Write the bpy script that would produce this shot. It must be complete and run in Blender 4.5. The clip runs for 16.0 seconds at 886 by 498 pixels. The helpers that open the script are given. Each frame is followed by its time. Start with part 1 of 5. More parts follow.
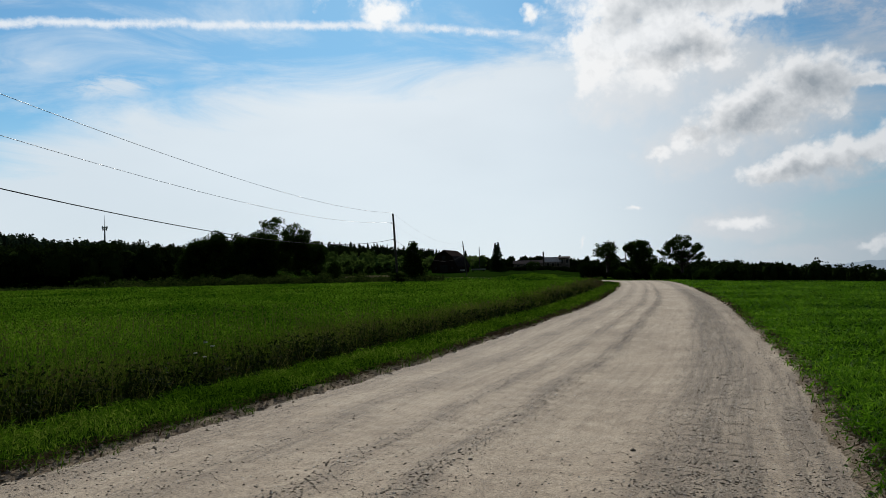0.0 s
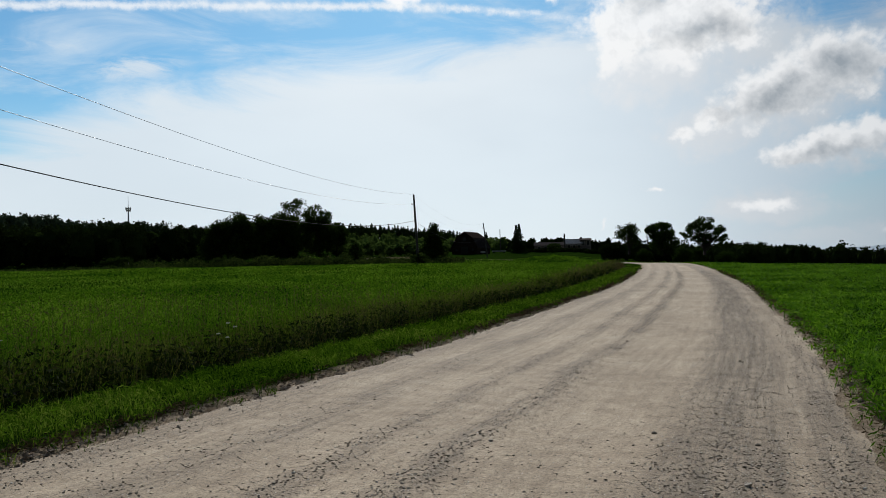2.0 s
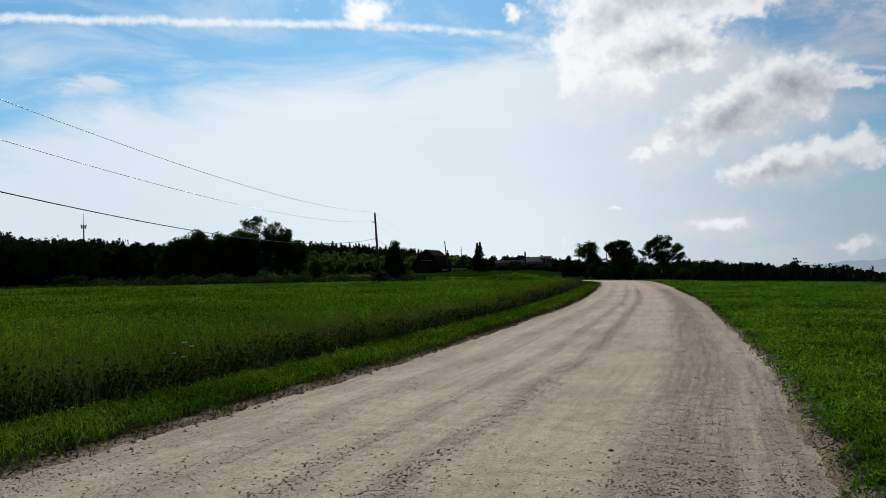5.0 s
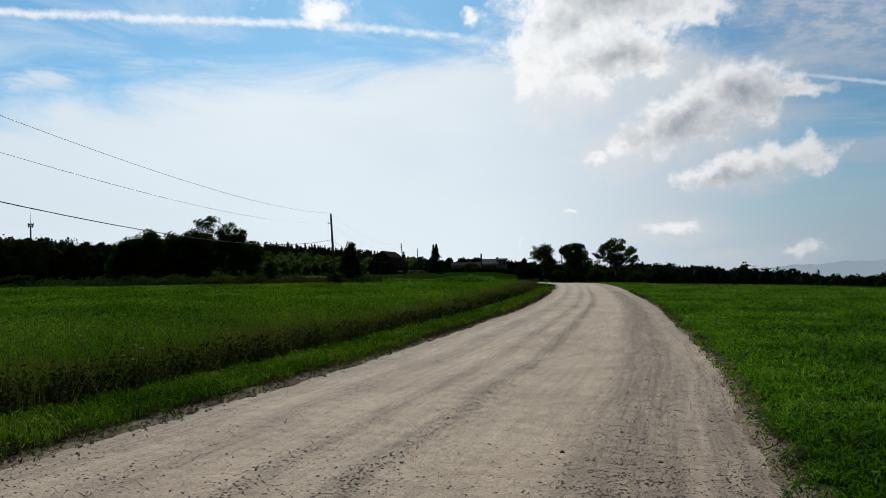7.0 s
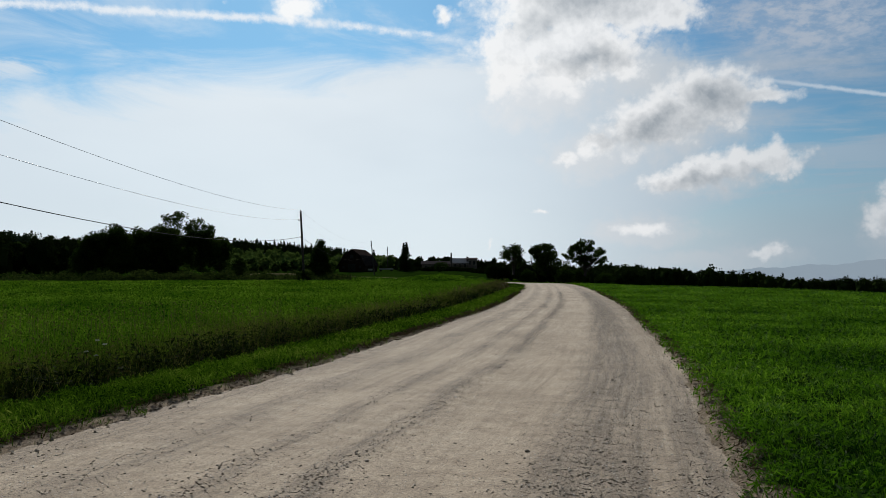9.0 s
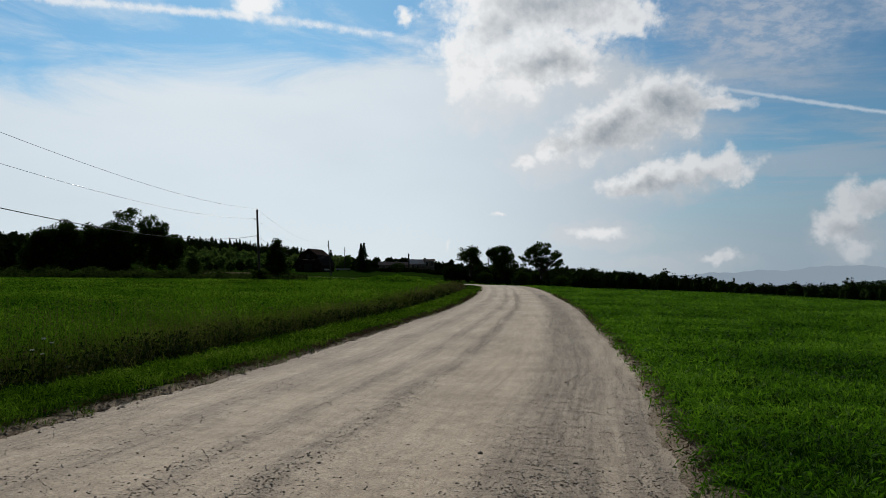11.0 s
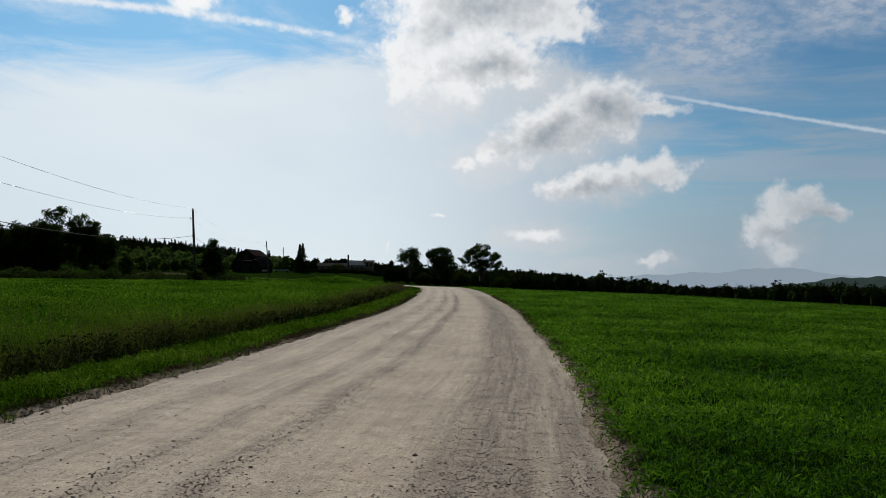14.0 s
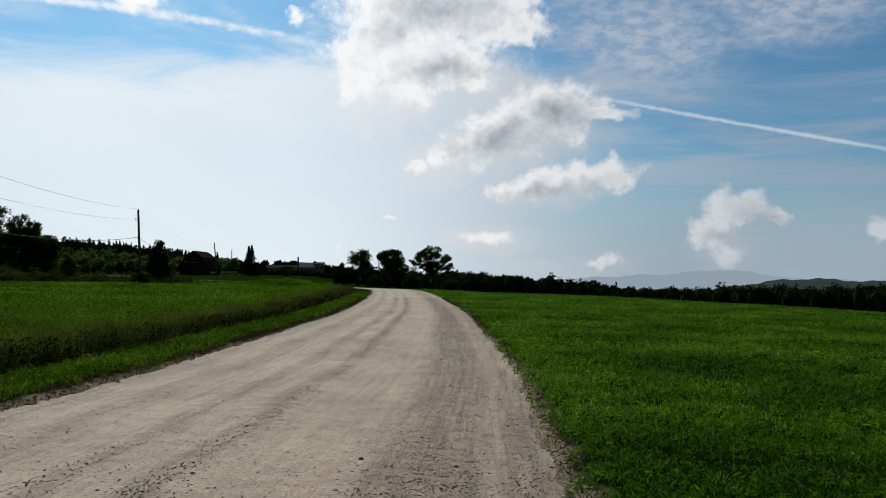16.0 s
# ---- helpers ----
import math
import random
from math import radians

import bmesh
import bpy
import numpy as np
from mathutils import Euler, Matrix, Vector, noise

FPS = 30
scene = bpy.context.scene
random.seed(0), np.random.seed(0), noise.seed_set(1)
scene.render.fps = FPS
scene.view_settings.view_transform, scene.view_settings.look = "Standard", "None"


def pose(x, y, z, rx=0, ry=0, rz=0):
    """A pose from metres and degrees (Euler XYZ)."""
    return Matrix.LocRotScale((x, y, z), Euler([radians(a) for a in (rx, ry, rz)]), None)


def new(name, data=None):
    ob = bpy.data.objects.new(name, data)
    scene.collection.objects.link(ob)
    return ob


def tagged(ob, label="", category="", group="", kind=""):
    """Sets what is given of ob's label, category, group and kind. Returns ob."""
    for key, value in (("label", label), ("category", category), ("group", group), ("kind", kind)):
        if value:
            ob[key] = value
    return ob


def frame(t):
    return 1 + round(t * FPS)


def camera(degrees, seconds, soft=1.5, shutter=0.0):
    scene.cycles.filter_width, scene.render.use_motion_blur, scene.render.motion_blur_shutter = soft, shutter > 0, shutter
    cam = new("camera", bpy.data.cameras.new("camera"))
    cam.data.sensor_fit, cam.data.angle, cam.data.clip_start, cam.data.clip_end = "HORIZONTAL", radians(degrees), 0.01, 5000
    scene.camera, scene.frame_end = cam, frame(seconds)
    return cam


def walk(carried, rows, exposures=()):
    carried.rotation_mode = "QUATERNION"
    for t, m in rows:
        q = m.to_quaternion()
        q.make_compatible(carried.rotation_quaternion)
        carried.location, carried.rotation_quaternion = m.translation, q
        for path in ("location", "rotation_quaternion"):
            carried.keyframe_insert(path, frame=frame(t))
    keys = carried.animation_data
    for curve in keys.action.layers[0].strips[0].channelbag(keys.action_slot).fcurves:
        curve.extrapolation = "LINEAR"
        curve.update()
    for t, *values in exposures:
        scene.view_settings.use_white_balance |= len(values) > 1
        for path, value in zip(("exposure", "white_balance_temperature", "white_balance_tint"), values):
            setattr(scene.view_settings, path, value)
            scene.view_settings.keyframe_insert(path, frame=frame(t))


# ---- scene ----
cam = camera(56.22, 16.0, soft=0.5)
PATH = [
    (0.0, pose(0.000, -0.000, 1.600, 92.00, 1.30, -0.00)),
    (0.5, pose(-0.002, 0.009, 1.607, 91.63, 1.58, 1.31)),
    (1.0, pose(-0.011, 0.017, 1.603, 90.76, 0.90, 1.16)),
    (1.5, pose(-0.014, 0.020, 1.610, 90.82, 1.04, 1.71)),
    (2.0, pose(-0.005, 0.009, 1.604, 90.76, 1.14, 1.42)),
    (2.5, pose(-0.002, 0.006, 1.608, 90.96, 1.33, 0.90)),
    (3.0, pose(0.004, -0.002, 1.607, 90.97, 1.31, -0.38)),
    (3.5, pose(0.003, 0.001, 1.611, 91.41, 0.87, -1.27)),
    (4.0, pose(0.008, 0.004, 1.610, 91.74, 1.20, -0.93)),
    (6.5, pose(0.041, -0.020, 1.615, 91.99, 1.01, -3.43)),
    (7.0, pose(0.043, -0.024, 1.620, 92.00, 0.92, -4.27)),
    (7.5, pose(0.042, -0.028, 1.614, 91.95, 0.88, -4.06)),
    (8.0, pose(0.048, -0.019, 1.612, 91.91, 0.75, -4.53)),
    (8.5, pose(0.059, -0.018, 1.616, 91.76, 0.41, -5.06)),
    (9.0, pose(0.061, -0.021, 1.620, 91.90, 0.23, -6.35)),
    (11.5, pose(0.084, -0.013, 1.621, 92.05, -0.49, -9.69)),
    (12.0, pose(0.091, -0.017, 1.621, 92.36, -0.42, -10.17)),
    (12.5, pose(0.101, -0.022, 1.624, 92.08, -0.51, -10.95)),
    (13.0, pose(0.104, -0.026, 1.625, 92.20, -0.51, -12.02)),
    (13.5, pose(0.108, -0.016, 1.626, 92.23, -0.49, -12.80)),
    (14.0, pose(0.120, -0.006, 1.625, 92.12, -0.60, -13.45)),
    (14.5, pose(0.130, -0.002, 1.620, 92.21, -0.60, -14.52)),
    (15.0, pose(0.144, -0.004, 1.624, 92.63, -0.57, -14.95)),
    (15.5, pose(0.147, -0.004, 1.621, 92.58, -0.58, -15.81)),
    (16.0, pose(0.160, -0.002, 1.627, 92.30, -0.57, -16.83)),
]
walk(cam, PATH, exposures=[(0.0, -0.16), (4.0, -0.10), (8.5, -0.15), (11.5, -0.26), (13.0, -0.26), (14.0, -0.20), (15.0, -0.13), (16.0, -0.12)])

# ---- world, sun ----
SUN_AZ, SUN_EL = -4.0, 33.0
sun_dir = Vector((math.sin(radians(SUN_AZ)) * math.cos(radians(SUN_EL)),
                  math.cos(radians(SUN_AZ)) * math.cos(radians(SUN_EL)), math.sin(radians(SUN_EL))))
sun = new("sun", bpy.data.lights.new("sun", "SUN"))
sun.data.energy, sun.data.angle, sun.data.color = 4.0, radians(0.6), (1.0, 0.955, 0.885)
sun.matrix_world = sun_dir.to_track_quat("Z", "Y").to_matrix().to_4x4()

world = bpy.data.worlds.new("world")
scene.world = world
world.use_nodes = True
wt = world.node_tree
wt.nodes.clear()


def fill(tree, n, ins):
    """Sets or links the inputs of a node: ins maps a socket's index or name to a value or a socket."""
    for k, v in ins.items():
        if isinstance(v, bpy.types.NodeSocket):
            tree.links.new(v, n.inputs[k])
        else:
            n.inputs[k].default_value = v
    return n


def node(tree, kind, ins=None):
    return fill(tree, tree.nodes.new(kind), ins or {})


def fn(tree, op, a, b=0.0, c=0.0, clamp=False):
    n = tree.nodes.new("ShaderNodeMath")
    n.operation, n.use_clamp = op, clamp
    return fill(tree, n, {0: a, 1: b, 2: c}).outputs[0]


def vfn(tree, op, a, b=(0, 0, 0), k=1.0):
    n = tree.nodes.new("ShaderNodeVectorMath")
    n.operation = op
    fill(tree, n, {0: a, 1: b, 3: k})
    return n.outputs[1] if op in ("LENGTH", "DOT_PRODUCT") else n.outputs[0]


def step(tree, v, lo, hi, to_lo=0.0, to_hi=1.0):
    n = tree.nodes.new("ShaderNodeMapRange")
    n.interpolation_type = "SMOOTHSTEP"
    return fill(tree, n, {0: v, 1: lo, 2: hi, 3: to_lo, 4: to_hi}).outputs[0]


def mixc(tree, f, a, b, blend="MIX"):
    n = tree.nodes.new("ShaderNodeMix")
    n.data_type, n.blend_type = "RGBA", blend
    return fill(tree, n, {0: f, 6: a, 7: b}).outputs[2]


def noise_tex(tree, vec, scale, detail=4.0, rough=0.55, out=0, dist=0.0):
    n = node(tree, "ShaderNodeTexNoise", {"Vector": vec, "Scale": scale, "Detail": detail, "Roughness": rough, "Distortion": dist})
    return n.outputs[out]


def build_sky():
    t = wt
    way = node(t, "ShaderNodeTexCoord").outputs["Generated"]
    sky = t.nodes.new("ShaderNodeTexSky")
    sky.sky_type, sky.sun_disc = "NISHITA", False
    sky.sun_elevation, sky.sun_rotation = radians(SUN_EL), radians(SUN_AZ)
    sky.air_density, sky.dust_density, sky.ozone_density = 1.0, 0.3, 1.0
    base = vfn(t, "MULTIPLY", sky.outputs[0], (0.043, 0.076, 0.094))
    xyz = node(t, "ShaderNodeSeparateXYZ", {0: way}).outputs
    az = fn(t, "MULTIPLY", fn(t, "ARCTAN2", xyz[0], xyz[1]), 57.2958)
    el = fn(t, "MULTIPLY", fn(t, "ARCSINE", xyz[2]), 57.2958)
    p = node(t, "ShaderNodeCombineXYZ", {0: az, 1: el}).outputs[0]
    toward = vfn(t, "DOT_PRODUCT", way, tuple(sun_dir))
    glow = step(t, toward, 0.88, 1.0)
    east = step(t, az, 4, 36)
    # clear sky deepened away from the sun to thin fill, eastward for lens falloff
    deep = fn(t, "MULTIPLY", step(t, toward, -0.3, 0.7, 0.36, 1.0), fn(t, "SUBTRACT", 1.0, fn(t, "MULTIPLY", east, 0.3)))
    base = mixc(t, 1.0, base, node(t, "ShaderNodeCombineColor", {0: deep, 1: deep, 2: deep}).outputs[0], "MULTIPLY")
    # greyed far from the sun, to keep the unseen fill light neutral
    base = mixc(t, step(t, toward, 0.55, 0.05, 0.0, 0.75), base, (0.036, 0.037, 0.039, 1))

    def times(a, b):
        return fn(t, "MULTIPLY", a, b)

    def plus(a, b):
        return fn(t, "ADD", a, b)

    def blob(vec, c, r, turn=0.0):
        m = t.nodes.new("ShaderNodeMapping")
        m.vector_type = "TEXTURE"
        fill(t, m, {0: vec, 1: (c[0], c[1], 0), 2: (0, 0, radians(turn)), 3: (r[0], r[1], 1)})
        return fn(t, "SUBTRACT", 1.0, vfn(t, "LENGTH", m.outputs[0]))

    def union(vec, blobs):
        out = None
        for c, r, w, turn in blobs:
            d = plus(blob(vec, c, r, turn), w)
            out = d if out is None else fn(t, "MAXIMUM", out, d)
        return out

    def turned(vec, degrees, scale):
        m = t.nodes.new("ShaderNodeMapping")
        fill(t, m, {0: vec, 2: (0, 0, radians(degrees)), 3: (*scale, 1)})
        return m.outputs[0]

    # the broad thin veil, arched below the clear blue
    wisp = noise_tex(t, turned(p, -14, (0.07, 0.26)), 1.0, 8, 0.62, dist=0.7)
    wide = noise_tex(t, vfn(t, "MULTIPLY", p, (0.035, 0.09, 0)), 1.0, 4, 0.5)
    west = fn(t, "MINIMUM", fn(t, "SUBTRACT", az, 4.0), 0.0)
    arch = fn(t, "SUBTRACT", 15.2, times(times(west, west), 0.0062))
    veil = step(t, plus(fn(t, "SUBTRACT", arch, el), times(fn(t, "SUBTRACT", wisp, 0.5), 9.0)), -1.6, 2.6)
    bands = noise_tex(t, turned(p, 4, (0.045, 0.42)), 1.0, 7, 0.58, dist=0.5)
    thin_east = step(t, bands, 0.42, 0.64, 0.05, 0.78)
    veil = times(veil, plus(fn(t, "SUBTRACT", 1.0, step(t, az, 20, 33)), times(step(t, az, 20, 33), thin_east)))
    veil = fn(t, "MAXIMUM", veil, step(t, el, 11.5, 1.0, 0.0, 0.96))
    high = times(step(t, wisp, 0.43, 0.74), step(t, az, 20, 36, 0.62, 0.35))
    veil = times(fn(t, "MAXIMUM", veil, high), step(t, el, 75, 20, 0.2, 0.95))
    # the veil's eastward darkening partly stands for lens falloff
    white = mixc(t, east, (0.83, 0.915, 0.98, 1), (0.32, 0.405, 0.50, 1))
    white = mixc(t, times(glow, 0.6), white, (1.0, 1.02, 1.03, 1))
    white = mixc(t, times(step(t, wide, 0.38, 0.7), 0.28), white, (0.56, 0.65, 0.74, 1))
    # veil dimmed away from the sun to lessen fill light
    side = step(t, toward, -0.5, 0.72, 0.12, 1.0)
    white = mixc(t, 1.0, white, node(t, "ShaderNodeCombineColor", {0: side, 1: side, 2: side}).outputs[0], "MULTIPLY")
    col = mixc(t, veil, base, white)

    # vapour trails: an old one breaking into tufts, and a fresh one
    ragged = noise_tex(t, p, 1.3, 6, 0.66)
    drift = noise_tex(t, vfn(t, "MULTIPLY", p, (0.3, 0.3, 0)), 1.0, 5, 0.6)

    def trail(line, lo, hi, half, fade, wob):
        off = fn(t, "ABSOLUTE", plus(fn(t, "SUBTRACT", el, line), times(fn(t, "SUBTRACT", drift, 0.5), wob)))
        core = step(t, plus(off, times(fn(t, "SUBTRACT", ragged, 0.5), half * 1.9)), half * 1.35, half * 0.05)
        return times(core, times(step(t, az, lo - fade, lo + fade), step(t, az, hi + fade, hi - fade)))

    gone = plus(az, 6.0)
    up, down = fn(t, "MAXIMUM", gone, 0.0), fn(t, "MINIMUM", gone, 0.0)
    line = fn(t, "SUBTRACT", 17.1, plus(times(times(up, up), 0.0062), times(times(down, down), 0.0024)))
    one = trail(line, -60, 9.6, 0.30, 0.8, 0.7)
    one = times(one, step(t, plus(noise_tex(t, p, 0.75, 5, 0.65), times(up, -0.016)), 0.22, 0.55, 0.30, 1.0))
    gone = fn(t, "SUBTRACT", az, 28.6)
    line = fn(t, "SUBTRACT", 12.3, plus(times(gone, 0.225), times(times(gone, gone), 0.0008)))
    two = trail(line, 27.2, 46, 0.15, 3.8, 0.2)
    col = mixc(t, times(one, 0.85), col, (0.95, 0.99, 1.03, 1))
    col = mixc(t, times(two, 0.62), col, (0.66, 0.74, 0.82, 1))

    # a wisp of high cloud, and a rippled patch
    thin = noise_tex(t, turned(p, -8, (0.22, 0.9)), 1.0, 7, 0.62, dist=0.8)
    streak = times(step(t, union(p, [((-21.6, 12.7), (4.6, 1.2), 0.0, 8), ((-28, 13.5), (5, 0.8), -0.1, 4)]), 0.0, 0.8), step(t, thin, 0.34, 0.62))
    col = mixc(t, times(streak, 0.75), col, (0.82, 0.88, 0.93, 1))
    rip = noise_tex(t, turned(p, 24, (0.8, 1.6)), 1.0, 6, 0.62, dist=0.15)
    patch = step(t, plus(union(p, [((30, 16.2), (9, 4.4), 0.05, -6), ((41, 18.0), (9, 4.2), 0.0, 0)]), times(fn(t, "SUBTRACT", wisp, 0.5), 1.2)), -0.05, 0.75)
    col = mixc(t, times(times(patch, step(t, rip, 0.36, 0.64, 0.42, 1.0)), 0.85), col, (0.47, 0.53, 0.62, 1))

    # heaped clouds
    big = vfn(t, "SUBTRACT", noise_tex(t, p, 0.30, 3, 0.5, out=1), (0.5, 0.5, 0.5))
    small = vfn(t, "SUBTRACT", noise_tex(t, p, 0.8, 4, 0.5, out=1), (0.5, 0.5, 0.5))
    q = vfn(t, "ADD", p, vfn(t, "ADD", vfn(t, "MULTIPLY", big, (2.4, 1.8, 0)), vfn(t, "MULTIPLY", small, (1.5, 1.3, 0))))

    def billow(vec):
        """Rounded heads at three sizes."""
        out = noise_tex(t, vec, 0.5, 6, 0.52)
        for scale, w in ((0.55, 0.42), (1.25, 0.24), (2.7, 0.12)):
            n = fn(t, "ABSOLUTE", fn(t, "SUBTRACT", noise_tex(t, vec, scale, 2, 0.5), 0.5))
            out = plus(out, times(fn(t, "SUBTRACT", n, 0.09), w * 2.2))
        return out

    puff = billow(p)
    tall_cloud = [((14.8, 18.6), (6.0, 4.2), 0.15, 0), ((20.0, 18.4), (3.6, 2.8), 0.1, 20), ((11.4, 15.2), (2.6, 3.0), 0.1, -20),
                  ((15.6, 15.2), (5.0, 2.8), 0.1, 10), ((22.2, 17.2), (1.8, 1.3), 0.05, 0), ((10.6, 13.4), (1.7, 1.2), 0.0, 20), ((18.8, 13.9), (2.0, 1.4), -0.15, 0)]
    mid_cloud = [((24.2, 11.5), (3.6, 2.0), 0.15, 8), ((20.8, 10.3), (3.8, 1.8), 0.1, 14), ((27.6, 11.3), (2.6, 0.7), -0.1, -2),
                 ((17.2, 8.9), (2.2, 0.9), -0.1, 18), ((15.0, 8.2), (1.5, 0.6), -0.2, 10)]
    low_cloud = [((22.6, 6.5), (3.2, 1.0), 0.05, 6), ((25.3, 7.1), (2.4, 1.2), 0.05, 0), ((28.0, 7.4), (2.0, 1.2), 0.05, 0)]
    east_cloud = [((36.6, 5.1), (2.0, 1.2), 0.1, 0), ((38.6, 4.6), (1.4, 0.7), -0.05, -10), ((35.0, 3.5), (1.8, 1.5), -0.05, 20), ((35.8, 1.9), (1.3, 0.9), -0.15, 0), ((44.9, 3.6), (1.2, 0.7), 0.0, 0)]
    scraps = [((27.8, 1.4), (1.7, 0.6), -0.1, 5), ((20.2, 3.3), (3.0, 0.7), -0.42, 3), ((13.0, 4.2), (1.1, 0.4), -0.55, 0), ((9.6, 2.4), (0.8, 0.5), -0.5, 20),
              ((6.7, 17.7), (1.4, 0.8), -0.22, 25), ((-3.8, 18.0), (2.6, 1.4), -0.2, 0), ((-6.0, 21.0), (5, 2.6), 0.0, 0)]
    beyond = [((14, 25), (9, 4), 0.0, 0), ((33, 27), (9, 4), 0.0, 10), ((62, 9), (9, 3), 0.0, 0), ((-60, 14), (10, 4), 0.0, 0), ((120, 16), (14, 5), 0.0, 0)]
    body = None
    for heap in (tall_cloud, mid_cloud, low_cloud, east_cloud, scraps, beyond):
        d = union(q, heap)
        body = d if body is None else fn(t, "MAXIMUM", body, d)
    dens = plus(body, times(fn(t, "SUBTRACT", puff, 0.5), 1.15))
    crisp = times(step(t, dens, -0.16, 0.48), 0.95)
    # loose vapour trailing below and beside the heaps
    loose = union(q, [((13.8, 12.6), (4.8, 2.4), 0.0, 8), ((19.4, 13.8), (4.4, 2.6), 0.0, 0), ((22.0, 9.8), (5.6, 2.2), 0.0, 6), ((17.0, 8.4), (4.4, 1.6), 0.0, 10),
                      ((24.6, 6.5), (5.2, 1.4), 0.0, 5), ((35.4, 2.6), (2.4, 2.4), 0.0, 10), ((20.2, 3.0), (3.6, 1.2), 0.0, 0), ((27.4, 1.2), (3.0, 0.9), 0.0, 0), ((24.0, 0.9), (5.0, 0.7), 0.0, 0)])
    haze = step(t, plus(loose, times(fn(t, "SUBTRACT", puff, 0.5), 1.1)), -0.35, 0.6)
    relief = fn(t, "SUBTRACT", puff, billow(vfn(t, "ADD", p, (-0.45, 0.60, 0))))
    shade = union(q, [((25.0, 11.3), (2.4, 1.2), 0.1, 0), ((21.6, 9.7), (4.2, 1.2), 0.05, 8), ((24.6, 6.2), (4.2, 0.7), 0.0, 6), ((38.0, 4.4), (1.5, 0.9), 0.0, -20),
                      ((16.6, 18.6), (3.2, 1.6), 0.1, 0), ((13.0, 17.0), (1.8, 1.2), -0.2, 0), ((16.6, 14.4), (3.2, 0.9), -0.1, 5), ((35.8, 3.2), (1.4, 0.7), -0.1, 0)])
    dark = plus(times(step(t, shade, -0.8, 0.9), 0.72), times(relief, -0.9))
    dark = fn(t, "ADD", dark, step(t, dens, 0.25, 1.1, -0.10, 0.14), clamp=True)
    lit = mixc(t, step(t, az, 14, 42), (0.97, 0.98, 0.99, 1), (0.60, 0.64, 0.68, 1))
    tone = mixc(t, dark, lit, (0.33, 0.375, 0.42, 1))
    tone = mixc(t, times(glow, 0.6), tone, (1.2, 1.2, 1.18, 1))
    low = step(t, el, -0.5, 3.5, 0.45, 1.0)
    soft = mixc(t, east, (0.88, 0.91, 0.94, 1), (0.42, 0.48, 0.54, 1))
    col = mixc(t, times(times(haze, 0.85), low), col, soft)
    col = mixc(t, times(crisp, low), col, tone)
    out = node(t, "ShaderNodeBackground", {0: col, 1: 1.0})
    node(t, "ShaderNodeOutputWorld", {0: out.outputs[0]})


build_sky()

# ---- mesh helpers ----
rng = np.random.default_rng(7)


class Geo:
    """Gathers vertices and faces (arrays of triangles or quads) for one mesh."""

    def __init__(self):
        self.v, self.f, self.n = [], [], 0

    def add(self, v, f):
        v = np.asarray(v, dtype=np.float32).reshape(-1, 3)
        f = np.asarray(f, dtype=np.int32)
        self.v.append(v)
        self.f.append(f + self.n)
        self.n += len(v)
        return self

    def mesh(self, name, mat, smooth=False):
        me = bpy.data.meshes.new(name)
        v = np.concatenate(self.v)
        total = np.concatenate([np.full(len(f), f.shape[1], np.int32) for f in self.f])
        loops = np.concatenate([f.ravel() for f in self.f])
        me.vertices.add(len(v))
        me.vertices.foreach_set("co", v.ravel())
        me.loops.add(len(loops))
        me.loops.foreach_set("vertex_index", loops)
        me.polygons.add(len(total))
        me.polygons.foreach_set("loop_start", np.concatenate([[0], np.cumsum(total)[:-1]]).astype(np.int32))
        me.polygons.foreach_set("use_smooth", np.full(len(total), smooth))
        me.update(calc_edges=True)
        me.materials.append(mat)
        return me


def part(name, geo, mat, parent=None, label="", smooth=False):
    ob = new(name, geo.mesh(name, mat, smooth))
    if parent is not None:
        ob.parent = parent
    if label:
        ob["label"] = label
    return ob


def thing(name, place, label, category, group=""):
    ob = new(name)
    ob.matrix_world = Matrix.Translation(place)
    return tagged(ob, label, category, group)


def box(geo, c, size, turn=0.0):
    """A box by its centre and size, turned about z."""
    h = np.array(size) / 2
    v = np.array([[x, y, z] for z in (-1, 1) for x, y in ((-1, -1), (1, -1), (1, 1), (-1, 1))]) * h
    a = radians(turn)
    v = v @ np.array([[math.cos(a), math.sin(a), 0], [-math.sin(a), math.cos(a), 0], [0, 0, 1]]) + np.array(c)
    return geo.add(v, [[3, 2, 1, 0], [4, 5, 6, 7], [0, 1, 5, 4], [1, 2, 6, 5], [2, 3, 7, 6], [3, 0, 4, 7]])


def prism(geo, outline, depth):
    """An outline in x and z, pushed through by depth in y (centred)."""
    o = np.array(outline, dtype=float)
    n = len(o)
    front = np.c_[o[:, 0], np.full(n, -depth / 2), o[:, 1]]
    back = np.c_[o[:, 0], np.full(n, depth / 2), o[:, 1]]
    i = np.arange(n)
    base = geo.n
    geo.add(np.r_[front, back], np.c_[(i + 1) % n, i, i + n, (i + 1) % n + n])
    geo.f.append(np.array([base + i], dtype=np.int32))
    geo.f.append(np.array([base + n + i[::-1]], dtype=np.int32))
    return geo


